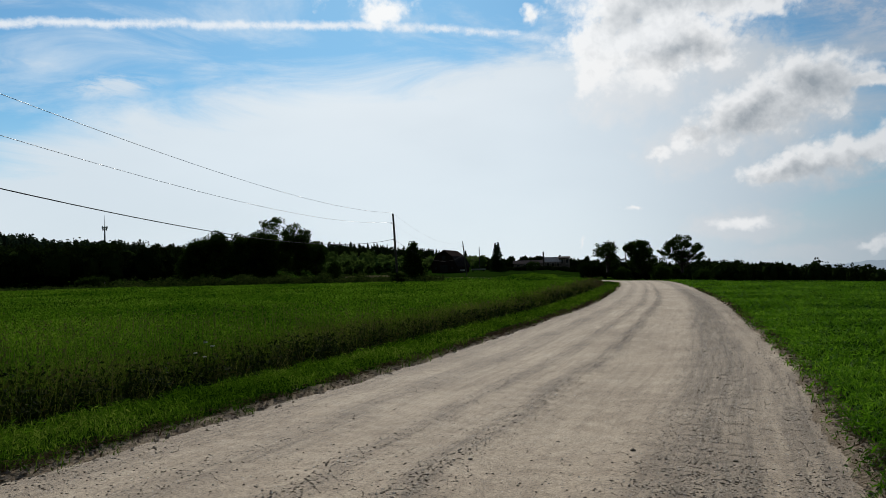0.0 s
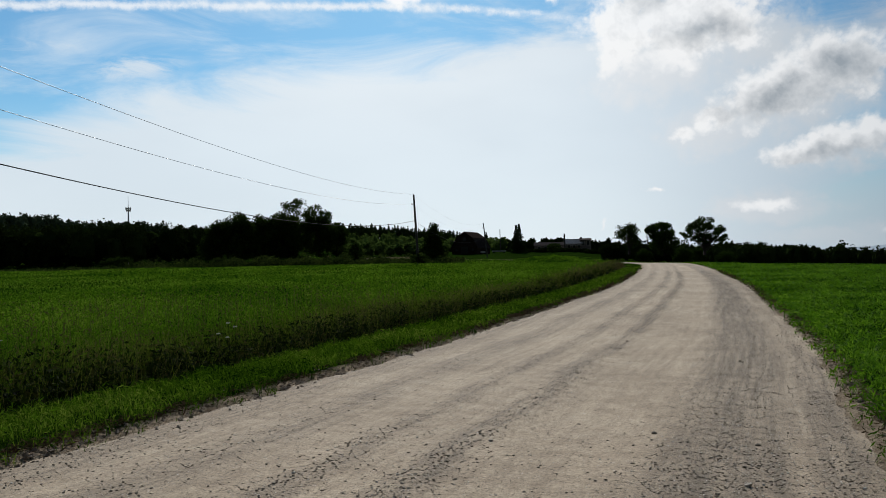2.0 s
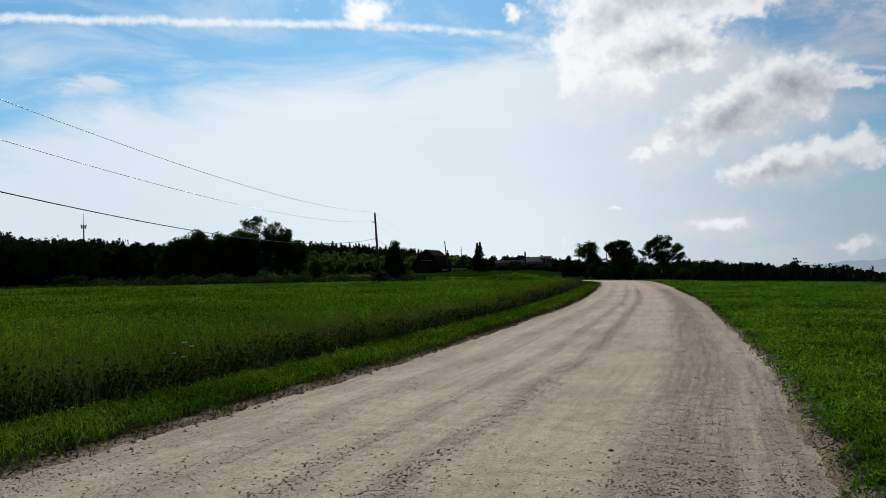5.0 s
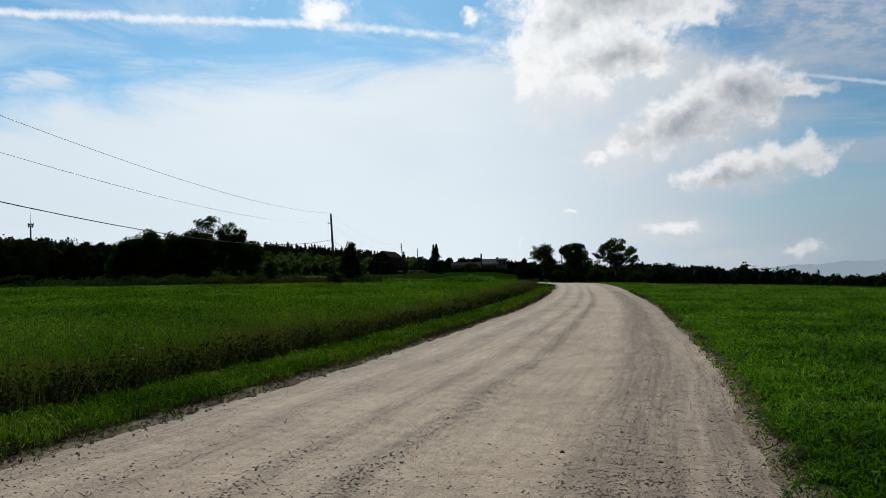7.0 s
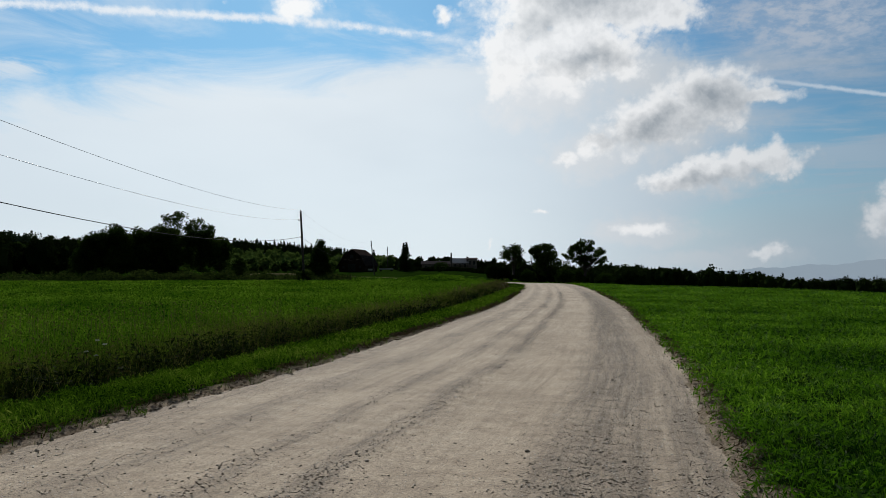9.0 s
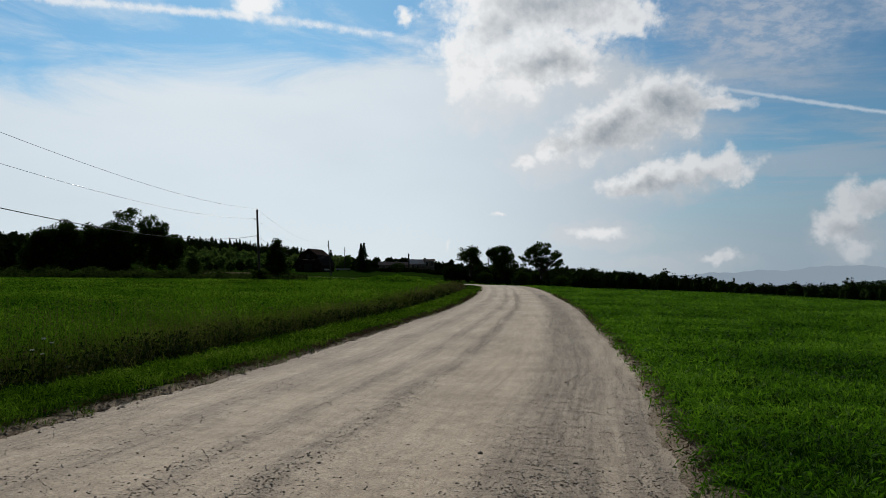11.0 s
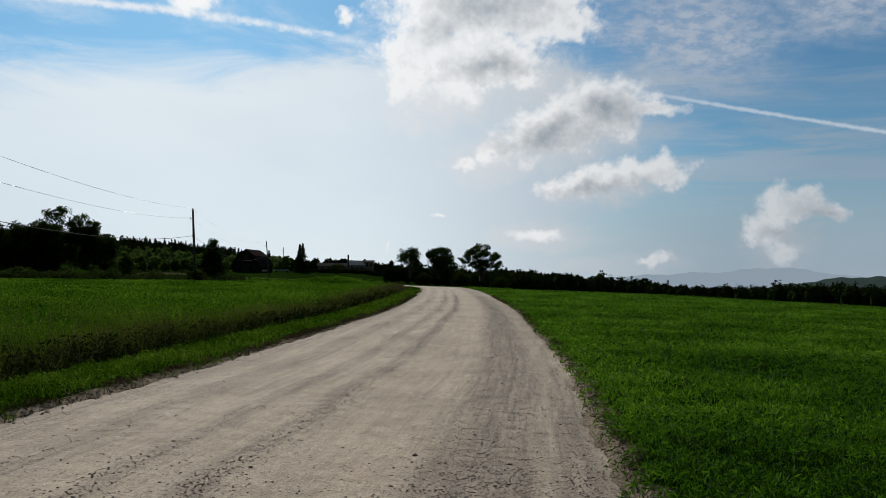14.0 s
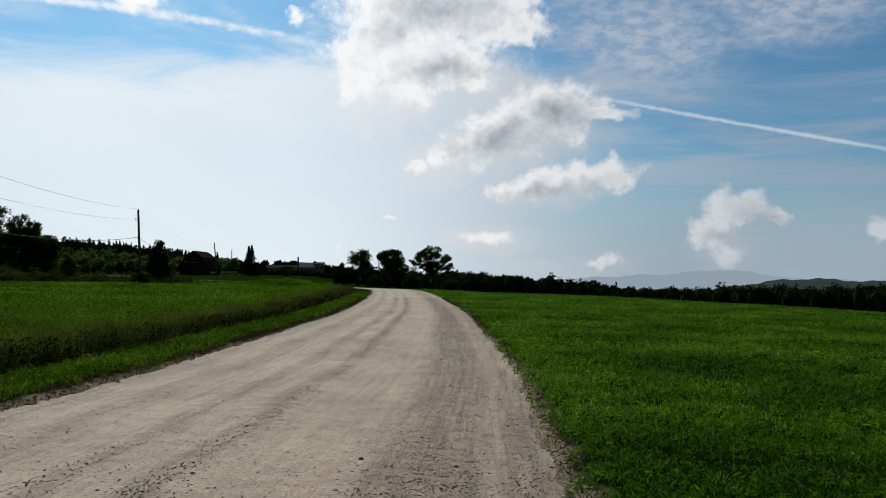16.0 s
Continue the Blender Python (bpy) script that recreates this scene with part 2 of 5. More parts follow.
def tube(geo, pts, radii, sides=7):
    """A tapered tube along points, closed at its end."""
    p = np.array(pts, dtype=float)
    d = np.gradient(p, axis=0)
    d /= np.linalg.norm(d, axis=1)[:, None] + 1e-9
    ref = np.where(np.abs(d[:, 2:3]) > 0.9, np.array([[1.0, 0, 0]]), np.array([[0, 0, 1.0]]))
    u = np.cross(d, ref)
    u /= np.linalg.norm(u, axis=1)[:, None] + 1e-9
    w = np.cross(d, u)
    a = np.linspace(0, 2 * np.pi, sides, endpoint=False)
    r = np.array(radii, dtype=float)
    ring = p[:, None] + r[:, None, None] * (np.cos(a)[None, :, None] * u[:, None] + np.sin(a)[None, :, None] * w[:, None])
    n = len(p)
    i, j = np.meshgrid(np.arange(n - 1), np.arange(sides), indexing="ij")
    k = (j + 1) % sides
    f = np.stack([i * sides + j, i * sides + k, (i + 1) * sides + k, (i + 1) * sides + j], -1).reshape(-1, 4)
    base = geo.n
    geo.add(ring.reshape(-1, 3), f)
    geo.f.append(np.array([[base + (n - 1) * sides + q for q in range(sides)]], dtype=np.int32))
    return geo


def leaves(geo, c, size, flat=0.0, aspect=1.6):
    """One small leaf-shaped quad at each point, turned at random; flat presses them towards the level."""
    n = len(c)
    a = rng.normal(size=(n, 3))
    a[:, 2] *= 1 - flat * 0.7
    a /= np.linalg.norm(a, axis=1)[:, None]
    b = rng.normal(size=(n, 3))
    b[:, 2] *= 1 - flat * 0.5
    b -= (a * b).sum(1)[:, None] * a
    b /= np.linalg.norm(b, axis=1)[:, None] + 1e-9
    s = np.broadcast_to(np.asarray(size, dtype=float), (n,))[:, None]
    nrm = np.cross(a, b)
    v = np.stack([c - a * s * 0.5 * aspect, c + b * s * 0.42 + nrm * s * 0.12, c + a * s * 0.5 * aspect, c - b * s * 0.42 + nrm * s * 0.12], 1)
    return geo.add(v.reshape(-1, 3), np.arange(4 * n).reshape(n, 4))


def within(v, far):
    """Draws scattered points back into a ball."""
    d = np.linalg.norm(v, axis=1)[:, None]
    return v * np.minimum(1, far / d) * np.where(d > far, rng.uniform(0.7, 1, d.shape), 1)


def smooth01(a, lo, hi):
    k = np.clip((np.asarray(a, dtype=float) - lo) / (hi - lo), 0, 1)
    return k * k * (3 - 2 * k)


def waves(x, y, size, seed):
    """Soft uneven relief, about -1 to 1, with bumps of about that size."""
    r = np.random.default_rng(seed)
    out = 0
    for k in range(7):
        a, ph, f = r.uniform(0, 6.28), r.uniform(0, 6.28), r.uniform(0.6, 1.7) * 6.28 / size
        out = out + np.sin((x * math.cos(a) + y * math.sin(a)) * f + ph)
    return out / 3.5


# ---- materials ----
def material(name):
    m = bpy.data.materials.new(name)
    m.use_nodes = True
    m.node_tree.nodes.clear()
    return m, m.node_tree


def finish(t, shader):
    node(t, "ShaderNodeOutputMaterial", {0: shader})


def ramp(t, v, stops):
    n = t.nodes.new("ShaderNodeValToRGB")
    e = n.color_ramp.elements
    while len(e) < len(stops):
        e.new(0.5)
    for k, (at, c) in zip(e, stops):
        k.position, k.color = at, (*c, 1)
    t.links.new(v, n.inputs[0])
    return n.outputs[0]


def principled(t, color, rough=0.8, normal=None, spec=0.3, metal=0.0):
    ins = {"Base Color": color, "Roughness": rough, "Specular IOR Level": spec, "Metallic": metal}
    if normal is not None:
        ins["Normal"] = normal
    return node(t, "ShaderNodeBsdfPrincipled", ins).outputs[0]


def bump(t, height, strength=0.5, dist=0.02, normal=None):
    ins = {"Strength": strength, "Distance": dist, "Height": height}
    if normal is not None:
        ins["Normal"] = normal
    return node(t, "ShaderNodeBump", ins).outputs[0]


def object_pos(t):
    return node(t, "ShaderNodeNewGeometry").outputs["Position"]


def leaf_material(name, dark, light, glow=0.25, patch=0.05, dry=None, spec=0.0, rough=0.7):
    """Foliage: each leaf a little different, in patches, with light shining through."""
    m, t = material(name)
    geo = node(t, "ShaderNodeNewGeometry")
    big = noise_tex(t, geo.outputs["Position"], patch, 3, 0.6)
    v = fn(t, "ADD", fn(t, "MULTIPLY", geo.outputs["Random Per Island"], 0.55), fn(t, "MULTIPLY", step(t, big, 0.3, 0.7), 0.45))
    # third stop: dry blades on some plants, painted highlights on the green grasses
    stops = [(0.1, dark), (0.64, light), (0.95, dry)] if dry else [(0.1, dark), (0.75, light)]
    col = ramp(t, v, stops)
    body = principled(t, col, rough, spec=spec)
    thru = node(t, "ShaderNodeBsdfTranslucent", {0: col}).outputs[0]
    finish(t, node(t, "ShaderNodeMixShader", {0: glow, 1: body, 2: thru}).outputs[0])
    return m


def bark_material(name, a, b, scale=6.0):
    m, t = material(name)
    p = vfn(t, "MULTIPLY", object_pos(t), (1, 1, 0.25))
    n = noise_tex(t, p, scale, 6, 0.65)
    finish(t, principled(t, ramp(t, n, [(0.3, a), (0.7, b)]), 0.9, bump(t, n, 0.8, 0.03)))
    return m


def ground_material():
    m, t = material("meadow_soil")
    p = object_pos(t)
    at = t.nodes.new("ShaderNodeAttribute")
    at.attribute_name = "across"
    big = noise_tex(t, p, 0.04, 4, 0.6)
    mid = noise_tex(t, p, 0.9, 5, 0.65)
    fine = noise_tex(t, p, 14, 5, 0.7)
    v = fn(t, "ADD", fn(t, "MULTIPLY", big, 0.4), fn(t, "ADD", fn(t, "MULTIPLY", mid, 0.35), fn(t, "MULTIPLY", fine, 0.3)))
    # soil kept near black: shade in the gaps between blades put into its colour
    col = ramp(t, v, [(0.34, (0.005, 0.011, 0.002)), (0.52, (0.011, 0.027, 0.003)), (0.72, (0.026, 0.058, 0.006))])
    dirt = ramp(t, fn(t, "ADD", fn(t, "MULTIPLY", fine, 0.6), fn(t, "MULTIPLY", mid, 0.4)), [(0.35, (0.13, 0.10, 0.07)), (0.52, (0.32, 0.255, 0.185)), (0.66, (0.46, 0.385, 0.29))])
    far = fn(t, "ADD", fn(t, "ABSOLUTE", at.outputs["Fac"]), fn(t, "MULTIPLY", fn(t, "SUBTRACT", noise_tex(t, p, 1.6, 4, 0.6), 0.5), 0.9))
    col = mixc(t, step(t, far, 3.62, 3.38), col, dirt)
    finish(t, principled(t, col, 0.95, bump(t, fn(t, "ADD", fine, mid), 1.0, 0.12), 0.0))
    return m


def road_material():
    m, t = material("gravel")
    p = object_pos(t)
    at = t.nodes.new("ShaderNodeAttribute")
    at.attribute_name = "across"
    s = at.outputs["Fac"]
    drift = noise_tex(t, p, 0.12, 3, 0.5)
    wob = fn(t, "ADD", s, fn(t, "ADD", fn(t, "MULTIPLY", fn(t, "SUBTRACT", noise_tex(t, p, 0.9, 4, 0.6), 0.5), 0.35),
                             fn(t, "MULTIPLY", fn(t, "SUBTRACT", drift, 0.5), 0.8)))

    def band(c, half):
        return step(t, fn(t, "ABSOLUTE", fn(t, "SUBTRACT", wob, c)), half, half * 0.25)

    patchy = step(t, noise_tex(t, p, 0.5, 4, 0.6), 0.3, 0.65, 0.35, 1.0)
    loose = fn(t, "MAXIMUM", band(0.05, 0.26), fn(t, "MULTIPLY", band(-0.75, 0.28), 0.85))
    loose = fn(t, "MAXIMUM", loose, fn(t, "MULTIPLY", band(-1.9, 0.5), 0.8))
    loose = fn(t, "MULTIPLY", loose, patchy)
    edged = fn(t, "ADD", s, fn(t, "MULTIPLY", fn(t, "SUBTRACT", noise_tex(t, p, 0.9, 4, 0.6), 0.5), 0.35))
    right = fn(t, "MULTIPLY", step(t, edged, 1.35, 1.95), step(t, edged, 2.95, 2.45, 0.15, 1.0))
    near = step(t, node(t, "ShaderNodeSeparateXYZ", {0: p}).outputs[1], 17, 11)
    rim = fn(t, "MULTIPLY", step(t, fn(t, "ABSOLUTE", fn(t, "SUBTRACT", edged, 3.0)), 0.30, 0.10), near)
    loose = fn(t, "MAXIMUM", loose, fn(t, "MAXIMUM", right, rim))
    loose = fn(t, "MAXIMUM", loose, fn(t, "MULTIPLY", step(t, wob, -2.4, -3.0), 0.6))
    big = noise_tex(t, p, 0.35, 5, 0.6)
    mid = noise_tex(t, p, 3.0, 6, 0.7)
    fine = noise_tex(t, p, 38, 4, 0.7)
    sand = noise_tex(t, p, 130, 3, 0.75)
    tan = ramp(t, fn(t, "ADD", fn(t, "MULTIPLY", big, 0.55), fn(t, "MULTIPLY", mid, 0.45)),
               [(0.34, (0.265, 0.205, 0.142)), (0.5, (0.39, 0.311, 0.220)), (0.68, (0.485, 0.400, 0.292))])
    grain = fn(t, "ADD", fn(t, "MULTIPLY", sand, 0.6), fn(t, "MULTIPLY", fine, 0.4))
    tan = mixc(t, 1.0, tan, ramp(t, grain, [(0.37, (0.36, 0.345, 0.325)), (0.5, (1.04, 1.04, 1.04)), (0.63, (1.55, 1.54, 1.52))]), "MULTIPLY")
    # fine lines drawn by tyres along the road
    al = t.nodes.new("ShaderNodeAttribute")
    al.attribute_name = "along"
    lane = node(t, "ShaderNodeCombineXYZ", {0: fn(t, "ADD", s, fn(t, "MULTIPLY", fn(t, "SUBTRACT", drift, 0.5), 0.5)), 1: fn(t, "MULTIPLY", al.outputs["Fac"], 0.035)}).outputs[0]
    lines = noise_tex(t, lane, 9.0, 5, 0.7)
    tan = mixc(t, 1.0, tan, ramp(t, lines, [(0.34, (0.80, 0.79, 0.78)), (0.5, (1.0, 1.0, 1.0)), (0.66, (1.08, 1.077, 1.07))]), "MULTIPLY")
    loose = fn(t, "MULTIPLY", loose, step(t, lines, 0.62, 0.36, 0.55, 1.15))
    # loose gravel darkened: small shadows among its stones put into the colour
    tan = mixc(t, fn(t, "MULTIPLY", loose, 0.58), tan, (0.135, 0.106, 0.076, 1))
    col, height = tan, fn(t, "MULTIPLY", fine, 0.12)
    # single pebbles of three sizes, thickest where the gravel lies loose; darkest dots include painted shadows
    for scale, share, gain, size in ((95.0, 0.27, 0.30, 0.32), (58.0, 0.10, 0.30, 0.30), (34.0, 0.02, 0.16, 0.27)):
        v = t.nodes.new("ShaderNodeTexVoronoi")
        fill(t, v, {"Vector": p, "Scale": scale})
        cell = node(t, "ShaderNodeSeparateColor", {0: v.outputs["Color"]}).outputs
        here = fn(t, "LESS_THAN", cell[0], fn(t, "ADD", share, fn(t, "MULTIPLY", loose, gain)))
        dot = fn(t, "MULTIPLY", here, step(t, v.outputs["Distance"], size + 0.08, size - 0.06))
        shade = ramp(t, cell[1], [(0.0, (0.028, 0.024, 0.02)), (0.5, (0.085, 0.072, 0.058)), (0.75, (0.22, 0.19, 0.155)), (0.92, (0.42, 0.38, 0.33)), (1.0, (0.75, 0.72, 0.67))])
        col = mixc(t, dot, col, shade)
        height = fn(t, "ADD", height, fn(t, "MULTIPLY", dot, 18.0 / scale))
    nrm = bump(t, height, 1.0, 0.014, bump(t, mid, 0.45, 0.06))
    finish(t, principled(t, col, 0.9, nrm, 0.2))
    return m


def stone_material():
    m, t = material("loose_stone")
    info = node(t, "ShaderNodeNewGeometry")
    one = node(t, "ShaderNodeObjectInfo").outputs["Random"]
    r = fn(t, "FRACT", fn(t, "ADD", info.outputs["Random Per Island"], one))
    n = noise_tex(t, info.outputs["Position"], 60, 4, 0.6)
    col = mixc(t, 0.35, ramp(t, r, [(0.0, (0.060, 0.046, 0.033)), (0.4, (0.19, 0.152, 0.110)), (0.75, (0.38, 0.315, 0.235)), (1.0, (0.85, 0.79, 0.70))]),
               ramp(t, n, [(0.3, (0.10, 0.082, 0.062)), (0.7, (0.42, 0.355, 0.275))]))
    finish(t, principled(t, col, 0.85, bump(t, n, 0.6, 0.004)))
    return m


def board_material(name, a, b, scale=1.0, rough=0.8, metal=0.0):
    """Upright boards or ribbed sheets, weathered in streaks."""
    m, t = material(name)
    p = object_pos(t)
    n = noise_tex(t, vfn(t, "MULTIPLY", p, (6 * scale, 6 * scale, 0.5)), 1.0, 5, 0.65)
    big = noise_tex(t, p, 0.5, 3, 0.6)
    v = fn(t, "ADD", fn(t, "MULTIPLY", n, 0.6), fn(t, "MULTIPLY", big, 0.4))
    finish(t, principled(t, ramp(t, v, [(0.32, a), (0.68, b)]), rough, bump(t, n, 0.4, 0.02), 0.0, metal))
    return m


def plain_material(name, color, rough=0.6, metal=0.0, grain=8.0):
    m, t = material(name)
    n = noise_tex(t, object_pos(t), grain, 5, 0.6)
    c = tuple(k * 0.7 for k in color)
    finish(t, principled(t, ramp(t, n, [(0.3, c), (0.7, color)]), rough, bump(t, n, 0.15, 0.01), 0.4, metal))
    return m


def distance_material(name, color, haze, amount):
    """Far land seen through much air: its own colour, with the air's haze mixed in as emission."""
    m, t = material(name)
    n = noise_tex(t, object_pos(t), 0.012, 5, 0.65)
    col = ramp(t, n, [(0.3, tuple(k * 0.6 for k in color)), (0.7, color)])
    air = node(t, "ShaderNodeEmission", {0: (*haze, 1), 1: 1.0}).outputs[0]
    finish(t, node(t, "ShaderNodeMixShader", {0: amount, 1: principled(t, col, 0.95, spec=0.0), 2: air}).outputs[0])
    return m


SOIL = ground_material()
GRAVEL = road_material()
STONE = stone_material()
# green grasses: near-black to bright tones, painting in gap shade and sunlit tips
LAWN = leaf_material("field_grass", (0.003, 0.020, 0.001), (0.066, 0.168, 0.006), 0.52, 0.25, (0.165, 0.310, 0.020), spec=0.04, rough=0.6)
VERGE = leaf_material("verge_grass", (0.003, 0.015, 0.001), (0.060, 0.130, 0.006), 0.45, 0.4, (0.155, 0.215, 0.030))
HAY = leaf_material("meadow_grass", (0.003, 0.024, 0.002), (0.070, 0.158, 0.007), 0.50, 0.12, (0.165, 0.255, 0.028))
OLIVE = leaf_material("olive_stalks", (0.006, 0.018, 0.002), (0.078, 0.118, 0.012), 0.45, 0.5, (0.19, 0.19, 0.05))
# weed leaves darkened below their own green: the ditch's shade put into colour
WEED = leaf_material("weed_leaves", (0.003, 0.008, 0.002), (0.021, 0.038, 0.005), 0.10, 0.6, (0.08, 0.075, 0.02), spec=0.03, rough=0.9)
SEED = leaf_material("seed_heads", (0.035, 0.036, 0.012), (0.095, 0.092, 0.030), 0.2, 0.3, spec=0.03, rough=0.9)
RUST = leaf_material("rusty_weeds", (0.05, 0.05, 0.012), (0.10, 0.075, 0.025), 0.15, 0.3, spec=0.05)
LEAF = leaf_material("maple_leaves", (0.014, 0.028, 0.005), (0.050, 0.086, 0.014), 0.18, 0.15)
# air haze put into the leaf colour: paler and greyer than the near woods
HAZY_WOODS = leaf_material("hazy_hill_leaves", (0.024, 0.040, 0.022), (0.055, 0.080, 0.045), 0.10, 0.02)
WOODS = leaf_material("wood_leaves", (0.010, 0.020, 0.005), (0.030, 0.048, 0.011), 0.08, 0.02)
YOUNG = leaf_material("young_leaves", (0.030, 0.060, 0.012), (0.115, 0.175, 0.040), 0.3, 0.03)
BERM = leaf_material("rough_leaves", (0.016, 0.034, 0.006), (0.062, 0.090, 0.020), 0.2, 0.3)
THATCH = leaf_material("dead_grass", (0.030, 0.020, 0.012), (0.110, 0.078, 0.046), 0.1, 1.5)
STRAW = leaf_material("straw", (0.13, 0.12, 0.06), (0.26, 0.24, 0.13), 0.2, 0.2)
PETAL = plain_material("white_petals", (0.55, 0.55, 0.50), 0.9)
NEEDLE = leaf_material("needles", (0.016, 0.030, 0.012), (0.036, 0.060, 0.022), 0.08, 0.03)
BARK = bark_material("bark", (0.018, 0.014, 0.011), (0.06, 0.048, 0.038))
POLE_WOOD = bark_material("pole_wood", (0.05, 0.042, 0.034), (0.13, 0.11, 0.09), 9.0)
WIRE = plain_material("wire", (0.03, 0.03, 0.032), 0.9)
STEEL = plain_material("galvanised", (0.35, 0.36, 0.37), 0.45, 0.6)
ALLOY = plain_material("bare_wire", (0.72, 0.73, 0.75), 0.5, 1.0)
GLAZE = plain_material("insulator_glaze", (0.22, 0.12, 0.08), 0.25)
BARN_WALL = board_material("barn_boards", (0.020, 0.015, 0.012), (0.048, 0.034, 0.028))
BARN_ROOF = board_material("barn_roof", (0.022, 0.017, 0.015), (0.055, 0.042, 0.036), 0.6, 0.9)
PALE_WALL = board_material("peeling_boards", (0.10, 0.08, 0.072), (0.46, 0.39, 0.35))
PALE_ROOF = board_material("tin_roof", (0.28, 0.26, 0.245), (0.50, 0.47, 0.45), 0.5, 0.7)
TRIM = board_material("pale_trim", (0.30, 0.255, 0.23), (0.62, 0.54, 0.49))
OLD_ROOF = board_material("old_shingles", (0.06, 0.052, 0.048), (0.15, 0.125, 0.115), 0.6, 0.9)
DARK = plain_material("dark_opening", (0.02, 0.02, 0.022), 0.4)
PAINT = plain_material("white_paint", (0.72, 0.72, 0.7), 0.5)
EARTH = plain_material("dry_earth", (0.20, 0.155, 0.11), 0.95, grain=40.0)
BRICK = plain_material("chimney_brick", (0.10, 0.06, 0.05), 0.85)
# second colour is painted air haze, glowing over the land's own colour
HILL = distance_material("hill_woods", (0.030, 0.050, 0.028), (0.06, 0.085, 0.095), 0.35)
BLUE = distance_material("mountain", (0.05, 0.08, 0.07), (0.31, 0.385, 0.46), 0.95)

# ---- the lie of the land ----
ROAD = np.array([(-50, -129), (-17.2, -40), (-0.45, 6), (1.15, 10.5), (3.05, 16), (4.85, 22), (7.2, 30), (10.85, 42), (16.8, 65.6), (21.8, 86),
                 (27.6, 113), (30.4, 132), (29.8, 148), (27, 160), (21, 171)])


def smooth_line(p, n):
    """A curve through the corners of a line, rounded by repeated cutting."""
    for _ in range(4):
        q = 0.75 * p[:-1] + 0.25 * p[1:]
        r = 0.25 * p[:-1] + 0.75 * p[1:]
        p = np.concatenate([p[:1], np.stack([q, r], 1).reshape(-1, 2), p[-1:]])
    d = np.r_[0, np.cumsum(np.linalg.norm(np.diff(p, axis=0), axis=1))]
    k = np.linspace(0, d[-1], n)
    return np.c_[np.interp(k, d, p[:, 0]), np.interp(k, d, p[:, 1])], k


LINE, ALONG = smooth_line(ROAD, 700)
HEADING = np.gradient(LINE, axis=0)
HEADING /= np.linalg.norm(HEADING, axis=1)[:, None]


def across(x, y):
    """How far a place lies to the right of the road's middle."""
    x, y = np.ravel(x), np.ravel(y)
    out = np.empty(len(x))
    for a in range(0, len(x), 20000):
        dx = x[a:a + 20000, None] - LINE[None, ::2, 0]
        dy = y[a:a + 20000, None] - LINE[None, ::2, 1]
        i = (dx * dx + dy * dy).argmin(1) * 2
        h = HEADING[i]
        px, py = x[a:a + 20000] - LINE[i, 0], y[a:a + 20000] - LINE[i, 1]
        side = px * h[:, 1] - py * h[:, 0]
        out[a:a + 20000] = np.where(side < 0, -1, 1) * np.hypot(px, py)
    return out


def straight_across(x, y):
    """The same for the road's straight run, carried on past its bend."""
    return ((x + 0.45) * 0.966 - (y - 6) * 0.259)


def land(x, y, s=None):
    """Height of the ground."""
    x, y = np.asarray(x, dtype=float), np.asarray(y, dtype=float)
    d = np.hypot(x, y)
    u = straight_across(x, y)
    z = 0.45 * smooth01(y, 20, 130) - 2.4 * smooth01(y, 125, 240) * smooth01(u, -12, 8)
    left = smooth01(-u, 4, 45)
    z = z + left * 0.58 * smooth01(y, 5, 120) + left * 2.7 * smooth01(y, 150, 330)
    right = np.maximum(u - 3, 0)
    z = z - 0.068 * (np.sqrt(right ** 2 + 45.0 ** 2) - 45)* (1 - 0.55 * smooth01(right, 60, 260))
    z = z - 0.32 * smooth01(u, 3.5, 14) * smooth01(y, 50, 120)
    z = z - 8 * smooth01(d, 260, 620) * smooth01(u, 20, 140)
    z = z + 17 * smooth01(y + 0.25 * np.abs(x), 300, 640) * smooth01(-x, -110, 120)
    z = z + 0.10 * waves(x, y, 28, 3) * smooth01(np.abs(u), 8, 30) + 0.5 * waves(x, y, 140, 5) * smooth01(d, 150, 400)
    # grassy hump before the house
    z = z + 1.0 * np.exp(-(((x - 16) / 6.0) ** 2 + ((y - 150) / 8) ** 2))
    return z


def profile(s):
    """Verge and ditch beside the road."""
    a = np.abs(s)
    z = -0.12 * (1 - smooth01(a, 2.85, 3.35))
    left = -s
    z = z - 0.28 * smooth01(left, 4.6, 6.3) * (1 - smooth01(left, 7.2, 9.5)) * smooth01(left, 0, 1)
    z = z + 0.05 * smooth01(a, 3.0, 3.5) * (1 - smooth01(a, 3.6, 4.6))
    return z


def ground_z(x, y, s=None):
    x, y = np.ravel(x), np.ravel(y)
    s = across(x, y) if s is None else s
    return land(x, y) + profile(s)


